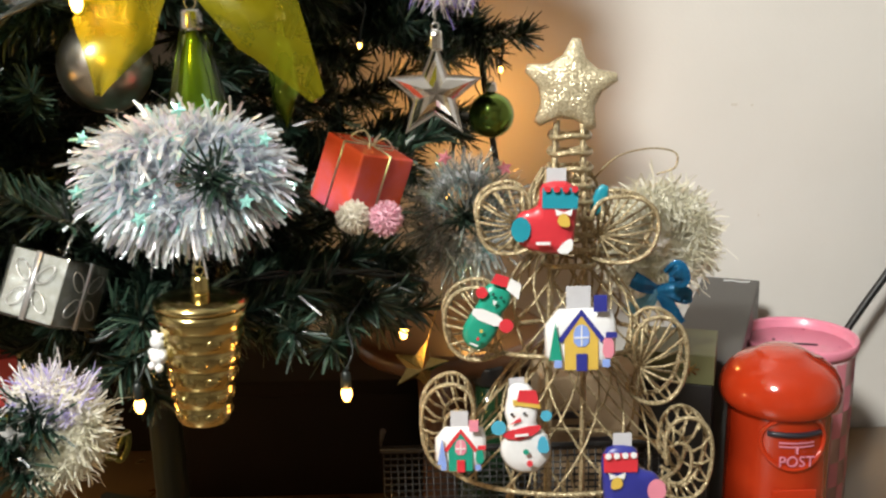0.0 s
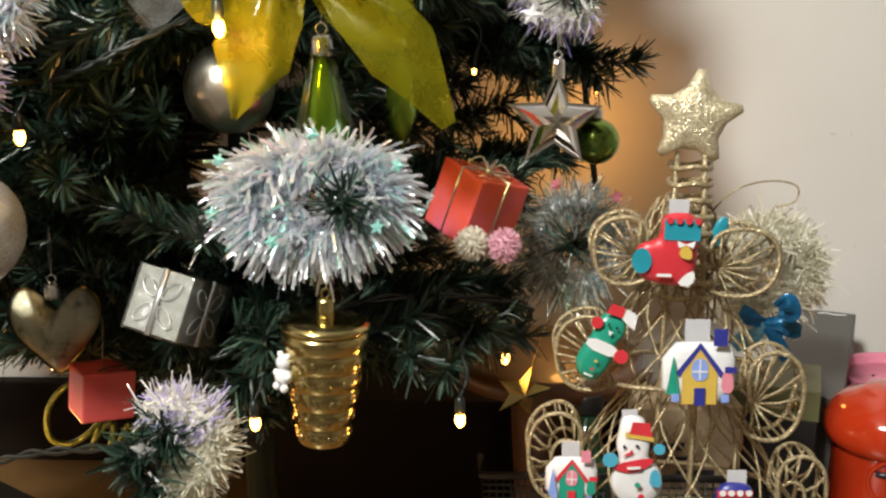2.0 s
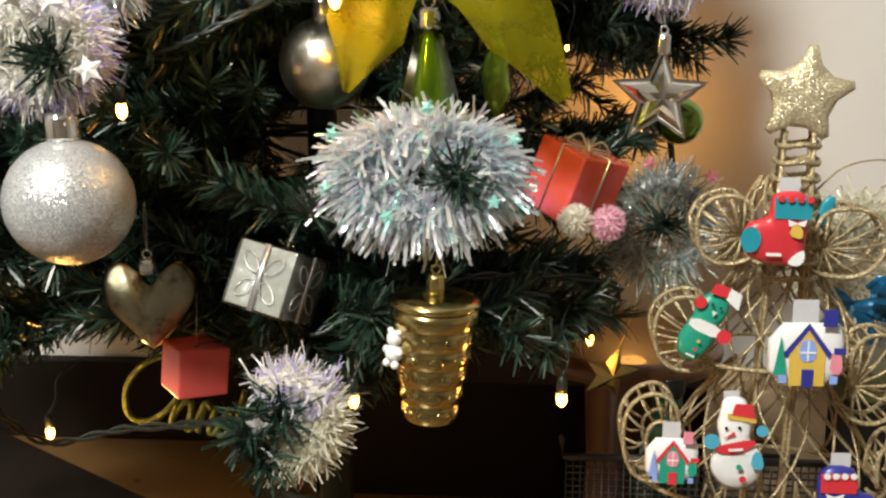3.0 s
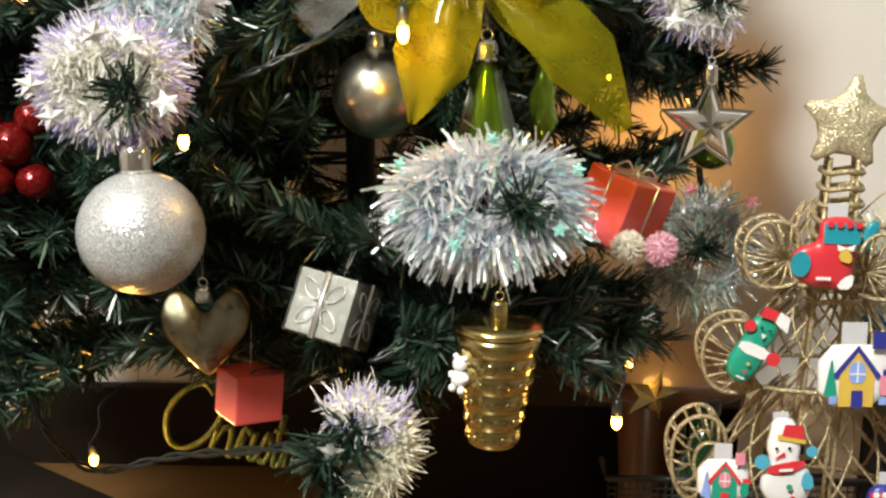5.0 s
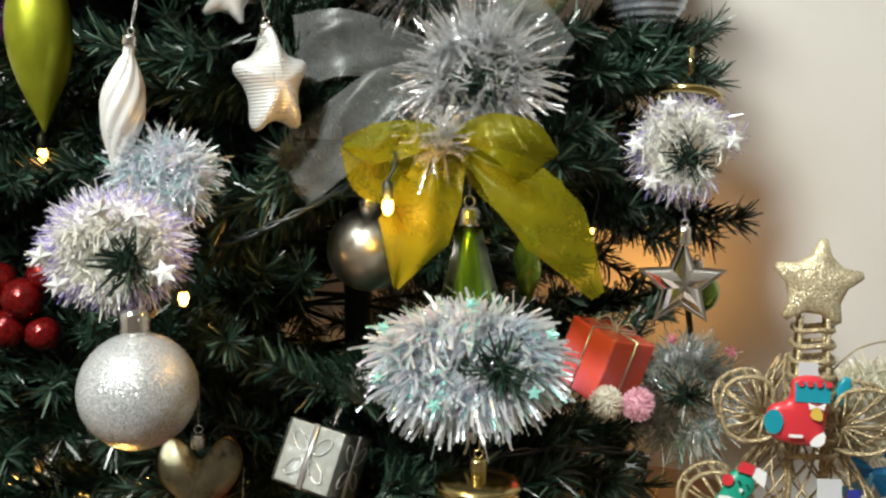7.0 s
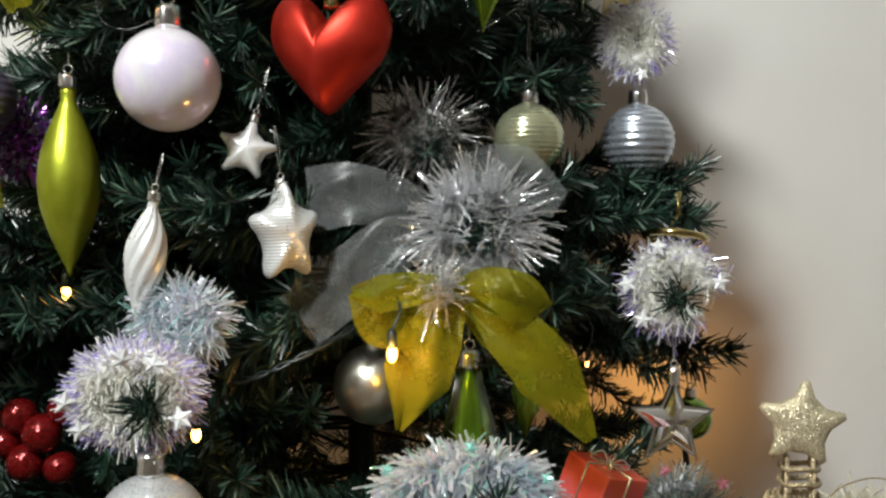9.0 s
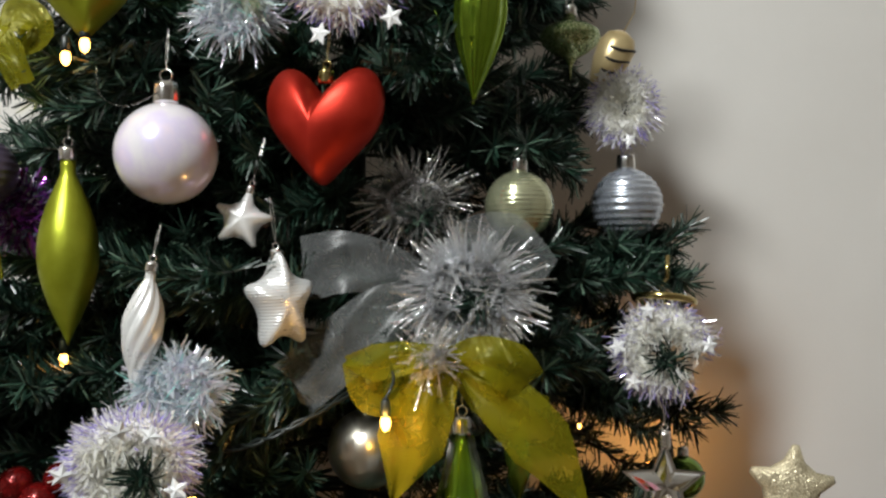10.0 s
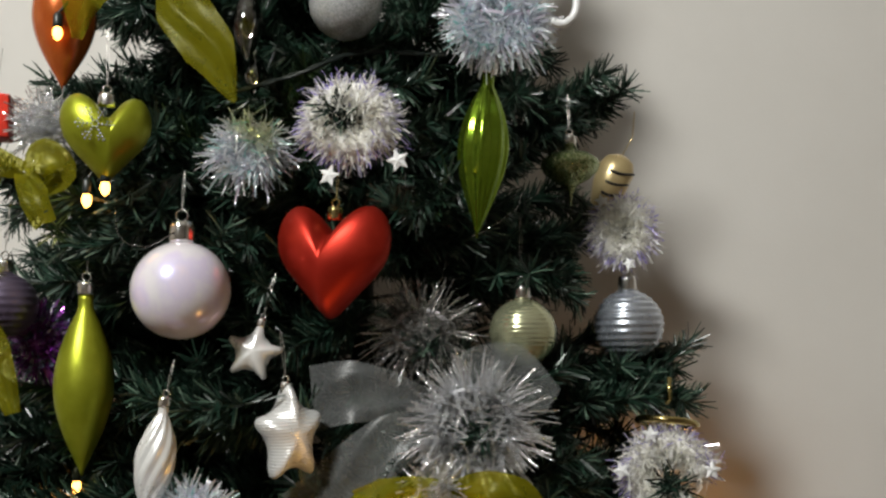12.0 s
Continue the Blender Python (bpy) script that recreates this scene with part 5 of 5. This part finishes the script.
def skirt(z0, z1, r0, r1, n, zig):
    out = []
    for k in range(n):
        a = 2 * math.pi * k / n
        for s in (-zig, zig):
            pts = []
            for u in np.linspace(0, 1, 7):
                r = r0 + (r1 - r0) * u ** 0.8
                pts.append((r * 1.15 * math.cos(a + s * u), 0.7 * r * math.sin(a + s * u), z0 + (z1 - z0) * u))
            out.append(wire(pts, 0.0009, 4))
    for z, r in ((z1, r1),):
        out.append(wire([(r * 1.15 * math.cos(a), 0.7 * r * math.sin(a), z) for a in np.linspace(0, 2 * math.pi, 40)], 0.0016))
    return out


tiers = (
    ((1.110, 1.062, 0.012, 0.030), (-0.036, 1.085, 0.019, 0.021), (0.028, 1.078, 0.024, 0.021)),
    ((1.060, 1.000, 0.016, 0.050), (-0.055, 1.022, 0.021, 0.024), (0.052, 0.996, 0.020, 0.029)),
    ((0.995, 0.915, 0.020, 0.066), (-0.072, 0.955, 0.020, 0.030), (0.072, 0.930, 0.018, 0.029)),
)
for (z0, z1, r0, r1), (lx, lz, lrx, lrz), (rx_, rz_, rrx, rrz) in tiers:
    part("skirt", join(*skirt(z0 - WZ, z1 - WZ, r0, r1, 15, 0.9)), M_WICKER, wick)
    at(part("scroll", join(*scroll((lx, lz - WZ), lrx, lrz, -0.9, -0.92, 0.018, 9, -1, z0 < 1.0)), M_WICKER, wick), pose(0, -0.018, 0, 0, 0, 0))
    at(part("scroll", join(*scroll((rx_, rz_ - WZ), rrx, rrz, math.pi + 0.9, 0.92, 0.018, 9, 1, z0 < 1.0)), M_WICKER, wick), pose(0, -0.018, 0, 0, 0, 0))
part("skirt", join(*skirt(0.905 - WZ, 0.004, 0.03, 0.05, 9, 0.6)), M_WICKER, wick)
part("loop", wire(smooth_path([(0.016, -0.01, 1.104 - WZ), (0.030, -0.01, 1.117 - WZ), (0.052, 0, 1.120 - WZ), (0.067, 0, 1.117 - WZ), (0.067, 0, 1.108 - WZ), (0.056, 0, 1.104 - WZ)]), 0.0006), M_WICKER, wick)


def clip_figure(name, c, tilt, label, body, thick, material, prints, tab=None):
    """A padded printed clip: a puffed film body with printed shapes on its front."""
    t = thing(name, pose(*c, *tilt), label, "clip", "padded clips on the wicker tree")
    part("body", pillow(body, thick, 4, 1.0, 0.5, 0.35, (sum(p[0] for p in body) / len(body), sum(p[1] for p in body) / len(body))), material, t)
    for i, (pn, outline, mt) in enumerate(prints):
        ob = part(pn, plate(outline, 0.0005), mt, t, "", False)
        at(ob, (0, -thick - 0.0004 - 0.0003 * i, 0))
    if tab:
        x, z, w, h = tab
        at(part("tab", plate([(-w / 2, 0), (w / 2, 0), (w / 2, h), (-w / 2, h)], 0.0008), M_P_GREY, t, "silver film tab", False), (x, 0, z))
    return t


def rect(x, z, w, h):
    return [(x - w / 2, z - h / 2), (x + w / 2, z - h / 2), (x + w / 2, z + h / 2), (x - w / 2, z + h / 2)]


def disc(x, z, r, n=16, sq=1.0):
    return [(x + r * math.cos(a), z + r * sq * math.sin(a)) for a in np.linspace(0, 2 * math.pi, n, False)]


def soften(poly, times=2):
    for _ in range(times):
        poly = [q for a, b in zip(poly, poly[1:] + poly[:1]) for q in ((0.75 * a[0] + 0.25 * b[0], 0.75 * a[1] + 0.25 * b[1]), (0.25 * a[0] + 0.75 * b[0], 0.25 * a[1] + 0.75 * b[1]))]
    return poly


SOCK = soften([(-0.003, 0.018), (0.019, 0.018), (0.0175, -0.010), (0.016, -0.024), (-0.001, -0.023), (-0.013, -0.020), (-0.018, -0.010), (-0.015, 0.0), (-0.006, 0.002), (-0.003, 0.006)])


def sock(c, tilt, label, main, cuff, heel, dots, flip=1):
    f = [(x * flip, z) for x, z in SOCK][::flip]
    cz = 0.0105
    pr = [("cuff", [(x * flip, z) for x, z in [(-0.002, 0.003), (0.0175, 0.003), (0.018, cz + 0.004), (-0.0022, cz + 0.004)]], cuff),
          ("heel", [(x * flip, z) for x, z in disc(-0.0135, -0.009, 0.0055, 14, 1.3)], heel),
          ("toe", [(x * flip, z) for x, z in soften([(0.006, -0.022), (0.015, -0.0225), (0.016, -0.013), (0.010, -0.016)], 1)], M_P_WHITE),
          ("gift", [(x * flip, z) for x, z in soften([(0.006, -0.006), (0.014, -0.008), (0.013, -0.001), (0.008, 0.001)], 1)], M_P_YELLOW),
          ("gift_bow", [(x * flip, z) for x, z in [(0.005, 0.003), (0.010, 0.001), (0.015, 0.003), (0.014, -0.001), (0.010, 0.0005), (0.006, -0.001)]], M_P_WHITE),
          ("text_bar", [(x * flip, z) for x, z in rect(-0.001, -0.0165, 0.008, 0.0017)], M_P_WHITE)]
    for k in range(4):
        pr.append(("dot", disc((0.0005 + 0.005 * k) * flip, cz + 0.0035, 0.0019, 10), dots))
    return clip_figure("sock_clip", c, tilt, label, f, 0.005, main, pr, (0.006 * flip, 0.016, 0.011, 0.009))


sock((0.054, 0.508, 1.093), (-4, 2, 0), "padded red and teal printed stocking clip", M_P_RED, M_P_TEAL, M_P_TEAL, M_P_RED)
sock((0.105, 0.500, 0.936), (-4, 0, 0), "padded blue and pink printed stocking clip", M_P_BLUE, M_P_RED, M_P_PINK, M_P_WHITE, -1)


def house(c, tilt, k, label, roof, wallm, doorm, winm, trees):
    body = [(x * k, z * k) for x, z in soften([(-0.0195, -0.0215), (0.0185, -0.0215), (0.0198, 0.011), (0.009, 0.0135), (-0.019, 0.0125)], 1)]
    pr = [("front", [(x * k, z * k) for x, z in [(-0.009, -0.020), (0.009, -0.020), (0.009, 0.000), (0, 0.0125), (-0.009, 0.000)]], wallm),
          ("roof_edge", [(x * k, z * k) for x, z in [(-0.0125, -0.003), (0, 0.0135), (0.0125, -0.003), (0.0105, -0.005), (0, 0.0098), (-0.0105, -0.005)]], roof),
          ("window", [(x * k, z * k) for x, z in soften([(-0.0042, -0.007), (0.0042, -0.007), (0.0042, 0.003), (0, 0.0055), (-0.0042, 0.003)], 1)], winm),
          ("window_bar", [(x * k, z * k) for x, z in rect(0, -0.001, 0.0007, 0.011)], M_P_WHITE),
          ("window_bar", [(x * k, z * k) for x, z in rect(0, -0.002, 0.008, 0.0007)], M_P_WHITE),
          ("door", [(x * k, z * k) for x, z in rect(0, -0.0155, 0.0058, 0.0095)], doorm),
          ("tree_print", [(x * k, z * k) for x, z in [(-0.0175, -0.014), (-0.0105, -0.014), (-0.014, 0.007)]], M_P_GREEN if trees > 0 else M_P_SKY),
          ("tree_print", [(x * k, z * k) for x, z in soften([(0.0105, -0.013), (0.0175, -0.013), (0.0165, -0.002), (0.012, 0.0)], 1)], M_P_PINK if trees > 0 else M_P_GREEN),
          ("eave", [(x * k, z * k) for x, z in rect(0.0155, -0.0005, 0.006, 0.0032)], M_P_BLUE if trees > 0 else M_P_RED),
          ("side_window", [(x * k, z * k) for x, z in rect(-0.0128, -0.0158, 0.004, 0.0042)], M_P_SKY),
          ("side_window", [(x * k, z * k) for x, z in rect(0.0128, -0.0158, 0.004, 0.0042)], M_P_SKY),
          ("chimney", [(x * k, z * k) for x, z in rect(0.0095, 0.017, 0.007, 0.009)], M_P_BLUE if trees > 0 else M_P_PINK)]
    t = clip_figure("house_clip", c, tilt, label, body, 0.004, M_P_WHITE, pr, (-0.001 * k, 0.011 * k, 0.013 * k, 0.014 * k))
    return t


house((0.0735, 0.500, 1.025), (-4, 0, 0), 1.06, "padded white clip printed with a yellow and blue house", M_P_BLUE, M_P_YELLOW, M_P_BLUE, M_P_SKY, 1)
house((0.004, 0.500, 0.958), (-4, 1, 0), 0.78, "padded white clip printed with a red and green house", M_P_RED, M_P_GREEN, M_P_RED, M_P_PINK, -1)

SN = 1.13
snow = [(x * SN, z * SN) for x, z in soften([(-0.005, 0.027), (0.006, 0.026), (0.008, 0.018), (0.009, 0.010), (0.007, 0.003), (0.014, -0.004), (0.014, -0.016), (0.006, -0.024), (-0.006, -0.023), (-0.013, -0.014), (-0.012, -0.004), (-0.007, 0.003), (-0.009, 0.011), (-0.007, 0.018)])]
clip_figure("snowman_clip", (0.041, 0.508, 0.961), (-4, -4, 0), "padded white printed snowman clip with a red scarf", snow, 0.005, M_P_WHITE, [(pn, [(x * SN, z * SN) for x, z in o], mm) for pn, o, mm in [
    ("hat_brim", [(-0.004, 0.016), (0.010, 0.013), (0.010, 0.0155), (-0.004, 0.019)], M_P_YELLOW), ("hat", [(-0.002, 0.018), (0.0095, 0.0155), (0.0085, 0.023), (0.0, 0.024)], M_P_RED),
    ("scarf", soften([(-0.011, 0.002), (0.009, 0.005), (0.0095, 0.0015), (0.0, -0.0035), (-0.010, -0.0015)], 1), M_P_RED), ("nose", [(-0.006, 0.006), (-0.001, 0.0095), (-0.0005, 0.0072)], M_P_RED),
    ("eye", disc(-0.005, 0.0115, 0.0009, 8), M_P_DARK), ("eye", disc(0.0015, 0.0115, 0.0009, 8), M_P_DARK), ("mitten", disc(-0.0125, 0.005, 0.004, 12), M_P_CYAN), ("mitten", disc(0.0125, 0.0095, 0.003, 12), M_P_CYAN),
    ("patch", soften([(0.006, -0.010), (0.013, -0.011), (0.012, -0.002), (0.008, -0.001)], 1), M_P_CYAN), ("button", disc(0.0005, -0.009, 0.0015, 10), M_P_GREEN), ("button", disc(0.002, -0.0155, 0.0017, 10), M_P_RED), ("text_bar", rect(-0.001, 0.0005, 0.007, 0.0013), M_P_WHITE)]], (-0.001, 0.028, 0.009, 0.005))
bird = soften([(-0.006, -0.022), (0.005, -0.023), (0.009, -0.012), (0.009, -0.002), (0.007, 0.004), (0.010, 0.012), (0.006, 0.020), (-0.004, 0.021), (-0.009, 0.014), (-0.008, 0.005), (-0.010, -0.004), (-0.011, -0.014)])
clip_figure("figure_clip", (0.022, 0.520, 1.030), (-4, 24, 0), "padded green printed figure clip with a white scarf and red hat", bird, 0.005, M_P_GREEN, [
    ("scarf", soften([(-0.010, 0.003), (0.009, 0.003), (0.010, -0.004), (-0.010, -0.004)], 1), M_P_WHITE), ("hat", [(-0.007, 0.019), (0.003, 0.020), (0.002, 0.026), (-0.006, 0.0255)], M_P_RED), ("hat_brim", [(0.003, 0.019), (0.012, 0.016), (0.010, 0.025), (0.003, 0.026)], M_P_WHITE),
    ("mitten", disc(0.0115, -0.001, 0.0042, 12), M_P_RED), ("mitten", disc(-0.0095, 0.012, 0.0035, 12), M_P_RED), ("eye", disc(-0.003, 0.0135, 0.0009, 8), M_P_DARK), ("eye", disc(0.002, 0.0135, 0.0009, 8), M_P_DARK), ("nose", [(-0.002, 0.0105), (0.001, 0.0105), (0.0, 0.0075)], M_P_WHITE),
    ("button", disc(-0.001, -0.009, 0.001, 8), M_P_YELLOW), ("button", disc(-0.001, -0.014, 0.001, 8), M_P_RED), ("text_bar", rect(-0.002, -0.018, 0.005, 0.0009), M_P_WHITE)])
at(clip_figure("ribbon_clip", (0.089, 0.535, 1.094), (0, 25, 0), "small blue printed clip behind the wicker tree", soften(rect(0, 0, 0.008, 0.019), 1), 0.002, M_P_TEAL, []), pose(0.089, 0.535, 1.094, 0, 20, 0))

# blue ribbons of the cream wreath
br = thing("ribbon_bow", pose(0.150, 0.645, 1.005) @ Matrix.Scale(0.55, 4), "shiny blue satin ribbon bow below a cream wreath", "bow", "bows")
ribbon("loop", [(0, 0, 0), (-0.02, -0.012, 0.010), (-0.034, -0.010, 0.018), (-0.014, 0.002, 0.004)], [0.012, 0.022, 0.022, 0.01], M_BLUERIB, br, "", 0.001, seed=15)
ribbon("loop", [(0, 0, 0), (0.02, -0.012, 0.002), (0.036, -0.010, -0.008), (0.012, 0.002, -0.008)], [0.012, 0.022, 0.022, 0.01], M_BLUERIB, br, "", 0.001, seed=16)
ribbon("tail", [(0, 0, 0), (-0.012, -0.008, -0.014), (-0.03, -0.010, -0.022), (-0.04, -0.01, -0.03)], [0.012, 0.020, 0.022, 0.018], M_BLUELIGHT, br, "pale blue ribbon end", 0.001, seed=17)
ribbon("tail", [(0, 0, 0), (0.012, -0.008, -0.016), (0.02, -0.010, -0.03), (0.03, -0.01, -0.046)], [0.012, 0.018, 0.018, 0.016], M_BLUERIB, br, "", 0.001, seed=18)
ribbon("loop", [(0.005, -0.03, 0.03), (0.015, -0.045, 0.042), (0.022, -0.04, 0.024), (0.008, -0.03, 0.022)], [0.012, 0.02, 0.022, 0.012], M_BLUERIB, br, "", 0.001, seed=19)

# ---- things on the desk ----
bx = thing("storage_box", pose(0.258, 0.845, DESK_Z, 0, 0, -22), "tall matt grey black cardboard box", "box")
at(part("body", box(0.058, 0.25, 0.187, 0.002), M_GREYBOX, bx, "", False), (0, -0.025, 0.0935))
at(part("mark", tube(smooth_path([(-0.012, 0, 0), (-0.004, 0.003, 0), (0.004, 0, 0), (0.014, 0.003, 0)]), 0.0008, 4), M_P_WHITE, bx, "white printed mark"), (0.006, 0.085, 0.1878))
for k in range(7):
    at(part("text_bar", box(0.0006, 0.003, 0.014), M_P_GREY, bx, "", False), (0.0293, -0.12 + 0.008 * k, 0.15 - 0.004 * (k % 2)))
ob_ = thing("card_box", pose(0.176, 0.70, DESK_Z, 0, 0, -18), "black box with an olive gold patterned lid", "box")
at(part("body", box(0.067, 0.06, 0.182, 0.001), M_BLACK, ob_, "", False), (0, 0, 0.091))
at(part("lid", box(0.069, 0.062, 0.024, 0.001), M_OLIVE, ob_, "olive card lid", False), (0, 0, 0.1945))
for k in range(4):
    at(part("gold_mark", tube([(-0.007 * math.cos(k * 0.78), 0, -0.006 * math.sin(k * 0.78)), (0.007 * math.cos(k * 0.78), 0, 0.006 * math.sin(k * 0.78))], 0.0006, 4), M_GOLD, ob_), (0.016, -0.0317, 0.195))

mb = thing("money_box", Matrix.Translation((0.2495, 0.66, DESK_Z)) @ Matrix.Diagonal((0.92, 0.92, 1, 1)), "glossy red ceramic post box money bank", "money box")
part("body", lathe([(0.046, 0.0), (0.046, 0.018), (0.042, 0.022), (0.0415, 0.10), (0.041, 0.174), (0.0435, 0.179), (0.0435, 0.182)], 56), M_GLAZE, mb)
part("lid", lathe([(0.0438, 0.169), (0.0468, 0.172), (0.0484, 0.178), (0.0482, 0.184), (0.0462, 0.191), (0.0415, 0.198), (0.034, 0.2035), (0.024, 0.2075), (0.021, 0.2095), (0.017, 0.2118), (0.010, 0.213), (0.003, 0.2133)], 56), M_GLAZE, mb, "domed lid")
ringp = [(0.026 * math.sin(a) * 0.98, -math.sqrt(max(0, 0.0422 ** 2 - (0.026 * math.sin(a)) ** 2)), 0.152 + 0.021 * math.cos(a)) for a in np.linspace(0, 2 * math.pi, 40)]
part("raised_ring", tube(ringp, 0.0018, 8), M_GLAZE, mb)
part("slot", tube([(0.021 * s, -math.sqrt(0.0418 ** 2 - (0.021 * s) ** 2), 0.1585) for s in np.linspace(-1, 1, 11)], 0.0023, 6), M_P_DARK, mb, "black coin slot")


def on_drum(x0, x1, z, h, name, material):
    V, F = [], []
    for i, x in enumerate(np.linspace(x0, x1, 7)):
        y = -math.sqrt(0.0424 ** 2 - x * x) - 0.0004
        V += [(x, y, z - h / 2), (x, y, z + h / 2)]
        if i:
            F.append((2 * i - 2, 2 * i, 2 * i + 1, 2 * i - 1))
    part(name, (V, F), material, mb, "", False)


on_drum(-0.013, 0.015, 0.1525, 0.0012, "printed_line", M_P_PINK)
on_drum(-0.013, 0.015, 0.1495, 0.0012, "printed_line", M_P_PINK)
on_drum(0.0, 0.002, 0.1465, 0.005, "printed_line", M_P_PINK)


def lettering(body, size, m, parent, material, name):
    cu = bpy.data.curves.new(name, "FONT")
    cu.body, cu.size, cu.extrude, cu.align_x = body, size, 0.0004, "CENTER"
    o = bpy.data.objects.new(name, cu)
    scene.collection.objects.link(o)
    bpy.context.view_layer.update()
    md = bpy.data.meshes.new_from_object(o)
    bpy.data.objects.remove(o)
    md.materials.clear()
    md.materials.append(material)
    r = new(name, md)
    r.parent = parent
    r.matrix_local = m
    return r


lettering("POST", 0.012, pose(0.001, -0.0428, 0.134, 90, 0, 0), mb, M_P_PINK, "lettering")
at(part("notice_plate", box(0.036, 0.002, 0.03, 0.0008), M_GLAZE, mb, "raised square plate"), (0.001, -0.042, 0.100))

pt = thing("tin", (0.320, 0.81, DESK_Z), "pink tin money box with a pale checked side", "tin")
part("side", lathe([(0.0495, 0.0), (0.0495, 0.154), (0.0500, 0.1565)], 56), M_PINKP, pt, "pale pink checked side")
part("lid", join(lathe([(0.0485, 0.156), (0.047, 0.1595), (0.001, 0.1595)], 56), lathe([(0.0508, 0.158), (0.0525, 0.162), (0.0525, 0.167), (0.051, 0.169), (0.049, 0.1665), (0.0485, 0.159)], 56)), M_PINK, pt, "pink recessed lid")
part("slot", tube([(-0.014, 0, 0.1602), (0.016, -0.006, 0.1602)], 0.0011, 5), M_P_DARK, pt, "coin slot")
part("hole", lathe([(0.0014, 0.1597), (0.0014, 0.1606)], 10), M_P_DARK, pt).location = (-0.018, 0.012, 0)
for k in range(26):
    for row in range(6):
        if (k + row) % 2 == 0:
            a = 2 * math.pi * k / 26
            V = [(0.0499 * math.cos(a + e), 0.0499 * math.sin(a + e), 0.012 + 0.024 * row + f) for e, f in ((0, 0), (0.24, 0), (0.24, 0.024), (0, 0.024))]
            if math.sin(a) < 0.2:
                part("check", (V, [(0, 1, 2, 3)]), M_P_PINK, pt, "", False)

wd = thing("round_stand", (0.0, 0.725, DESK_Z), "round dark brown wooden stand on the desk", "stand")
part("top", lathe([(0.070, 0.195), (0.078, 0.198), (0.080, 0.205), (0.078, 0.212), (0.070, 0.214)], 48), M_WOOD2, wd)
part("column", lathe([(0.032, 0.0), (0.030, 0.01), (0.026, 0.1), (0.030, 0.19), (0.032, 0.1945)], 36), M_WOOD2, wd)
bt = thing("bottle", (0.028, 0.66, DESK_Z), "dark green glass bottle", "bottle")
part("body", lathe([(0.024, 0.0), (0.026, 0.004), (0.026, 0.13), (0.02, 0.152), (0.011, 0.165), (0.0105, 0.19)], 32), M_GREENGLASS, bt)
part("stopper", lathe([(0.0115, 0.1905), (0.012, 0.192), (0.012, 0.203), (0.011, 0.205)], 24), M_BLACK, bt)

kb = thing("paper_bag", pose(0.101, 0.668, DESK_Z, 0, 0, 4), "brown kraft paper gift bag behind the wicker tree", "bag")
at(part("body", box(0.075, 0.05, 0.20, 0.002), M_KRAFT, kb, "", False), (0, 0, 0.10))
for k, w in enumerate((0.03, 0.022, 0.028)):
    at(part("text_bar", box(w, 0.0006, 0.006), M_P_DARK, kb, "", False), (-0.02 + 0.012 * k, -0.0256, 0.17 - 0.011 * k))

# black wire mesh tray
mt = thing("mesh_tray", (0.05, 0.60, DESK_Z), "black wire mesh desk organiser behind the wicker tree", "organiser")
mesh_wires = []
for k in range(41):
    x = -0.10 + 0.005 * k
    mesh_wires.append(tube([(x, 0.0, 0.002), (x, 0.0, 0.165)], 0.0007, 4))
for k in range(33):
    z = 0.003 + 0.005 * k
    mesh_wires.append(tube([(-0.10, 0.0003, z), (0.10, 0.0003, z)], 0.0007, 4))
part("mesh_front", join(*mesh_wires), M_BLACK, mt)
part("rim", tube([(-0.102, 0.03, 0.166), (-0.102, 0, 0.166), (0.102, 0, 0.166), (0.102, 0.03, 0.166)], 0.0024, 6), M_BLACK, mt)
at(part("base", box(0.20, 0.032, 0.004), M_BLACK, mt, "", False), (0, 0.016, 0.002))

# monitor edge and cables at the right
mon = thing("monitor", (0.60, 0.90, DESK_Z), "black monitor standing at the wall", "monitor")
at(part("screen", box(0.36, 0.03, 0.28, 0.004), M_BLACK, mon), pose(0.02, 0, 0.22, 0, 0, 12))
part("stand", lathe([(0.07, 0), (0.07, 0.01), (0.02, 0.014), (0.016, 0.08)], 30), M_BLACK, mon)
tagged(part("power_cable", tube(smooth_path([(0.36, 0.93, 0.80), (0.40, 0.93, 0.84), (0.44, 0.935, 0.90), (0.50, 0.94, 0.99)]), 0.004, 8), M_BLACK), "black cable running along the wall", "cable")

# faint scuffs on the wall
for sx, sz, sw in ((0.303, 1.104, 0.011), (0.322, 1.103, 0.004), (0.335, 0.985, 0.003)):
    mk = part("wall_mark", box(sw * 0.6, 0.0008, 0.0025, 0.0003), M_PAPER, None, "", False)
    mk.location = (sx, WALL_Y - 0.0005, sz)
    tagged(mk, "faint brown scuff on the cream wall", "mark", "scuffs on the wall")

# printed sheet on the wall behind the tree
sh = thing("wall_sheet", (-0.50, WALL_Y - 0.002, 1.12), "pale printed sheet with a grid on the wall", "poster")
part("paper", box(0.20, 0.002, 0.26), M_PAPER, sh, "", False)
for r_ in range(7):
    for c_ in range(6):
        at(part("text_bar", box(0.014, 0.0006, 0.010), M_GREYBOX, sh, "", False), (-0.078 + 0.031 * c_, -0.0014, 0.09 - 0.03 * r_))
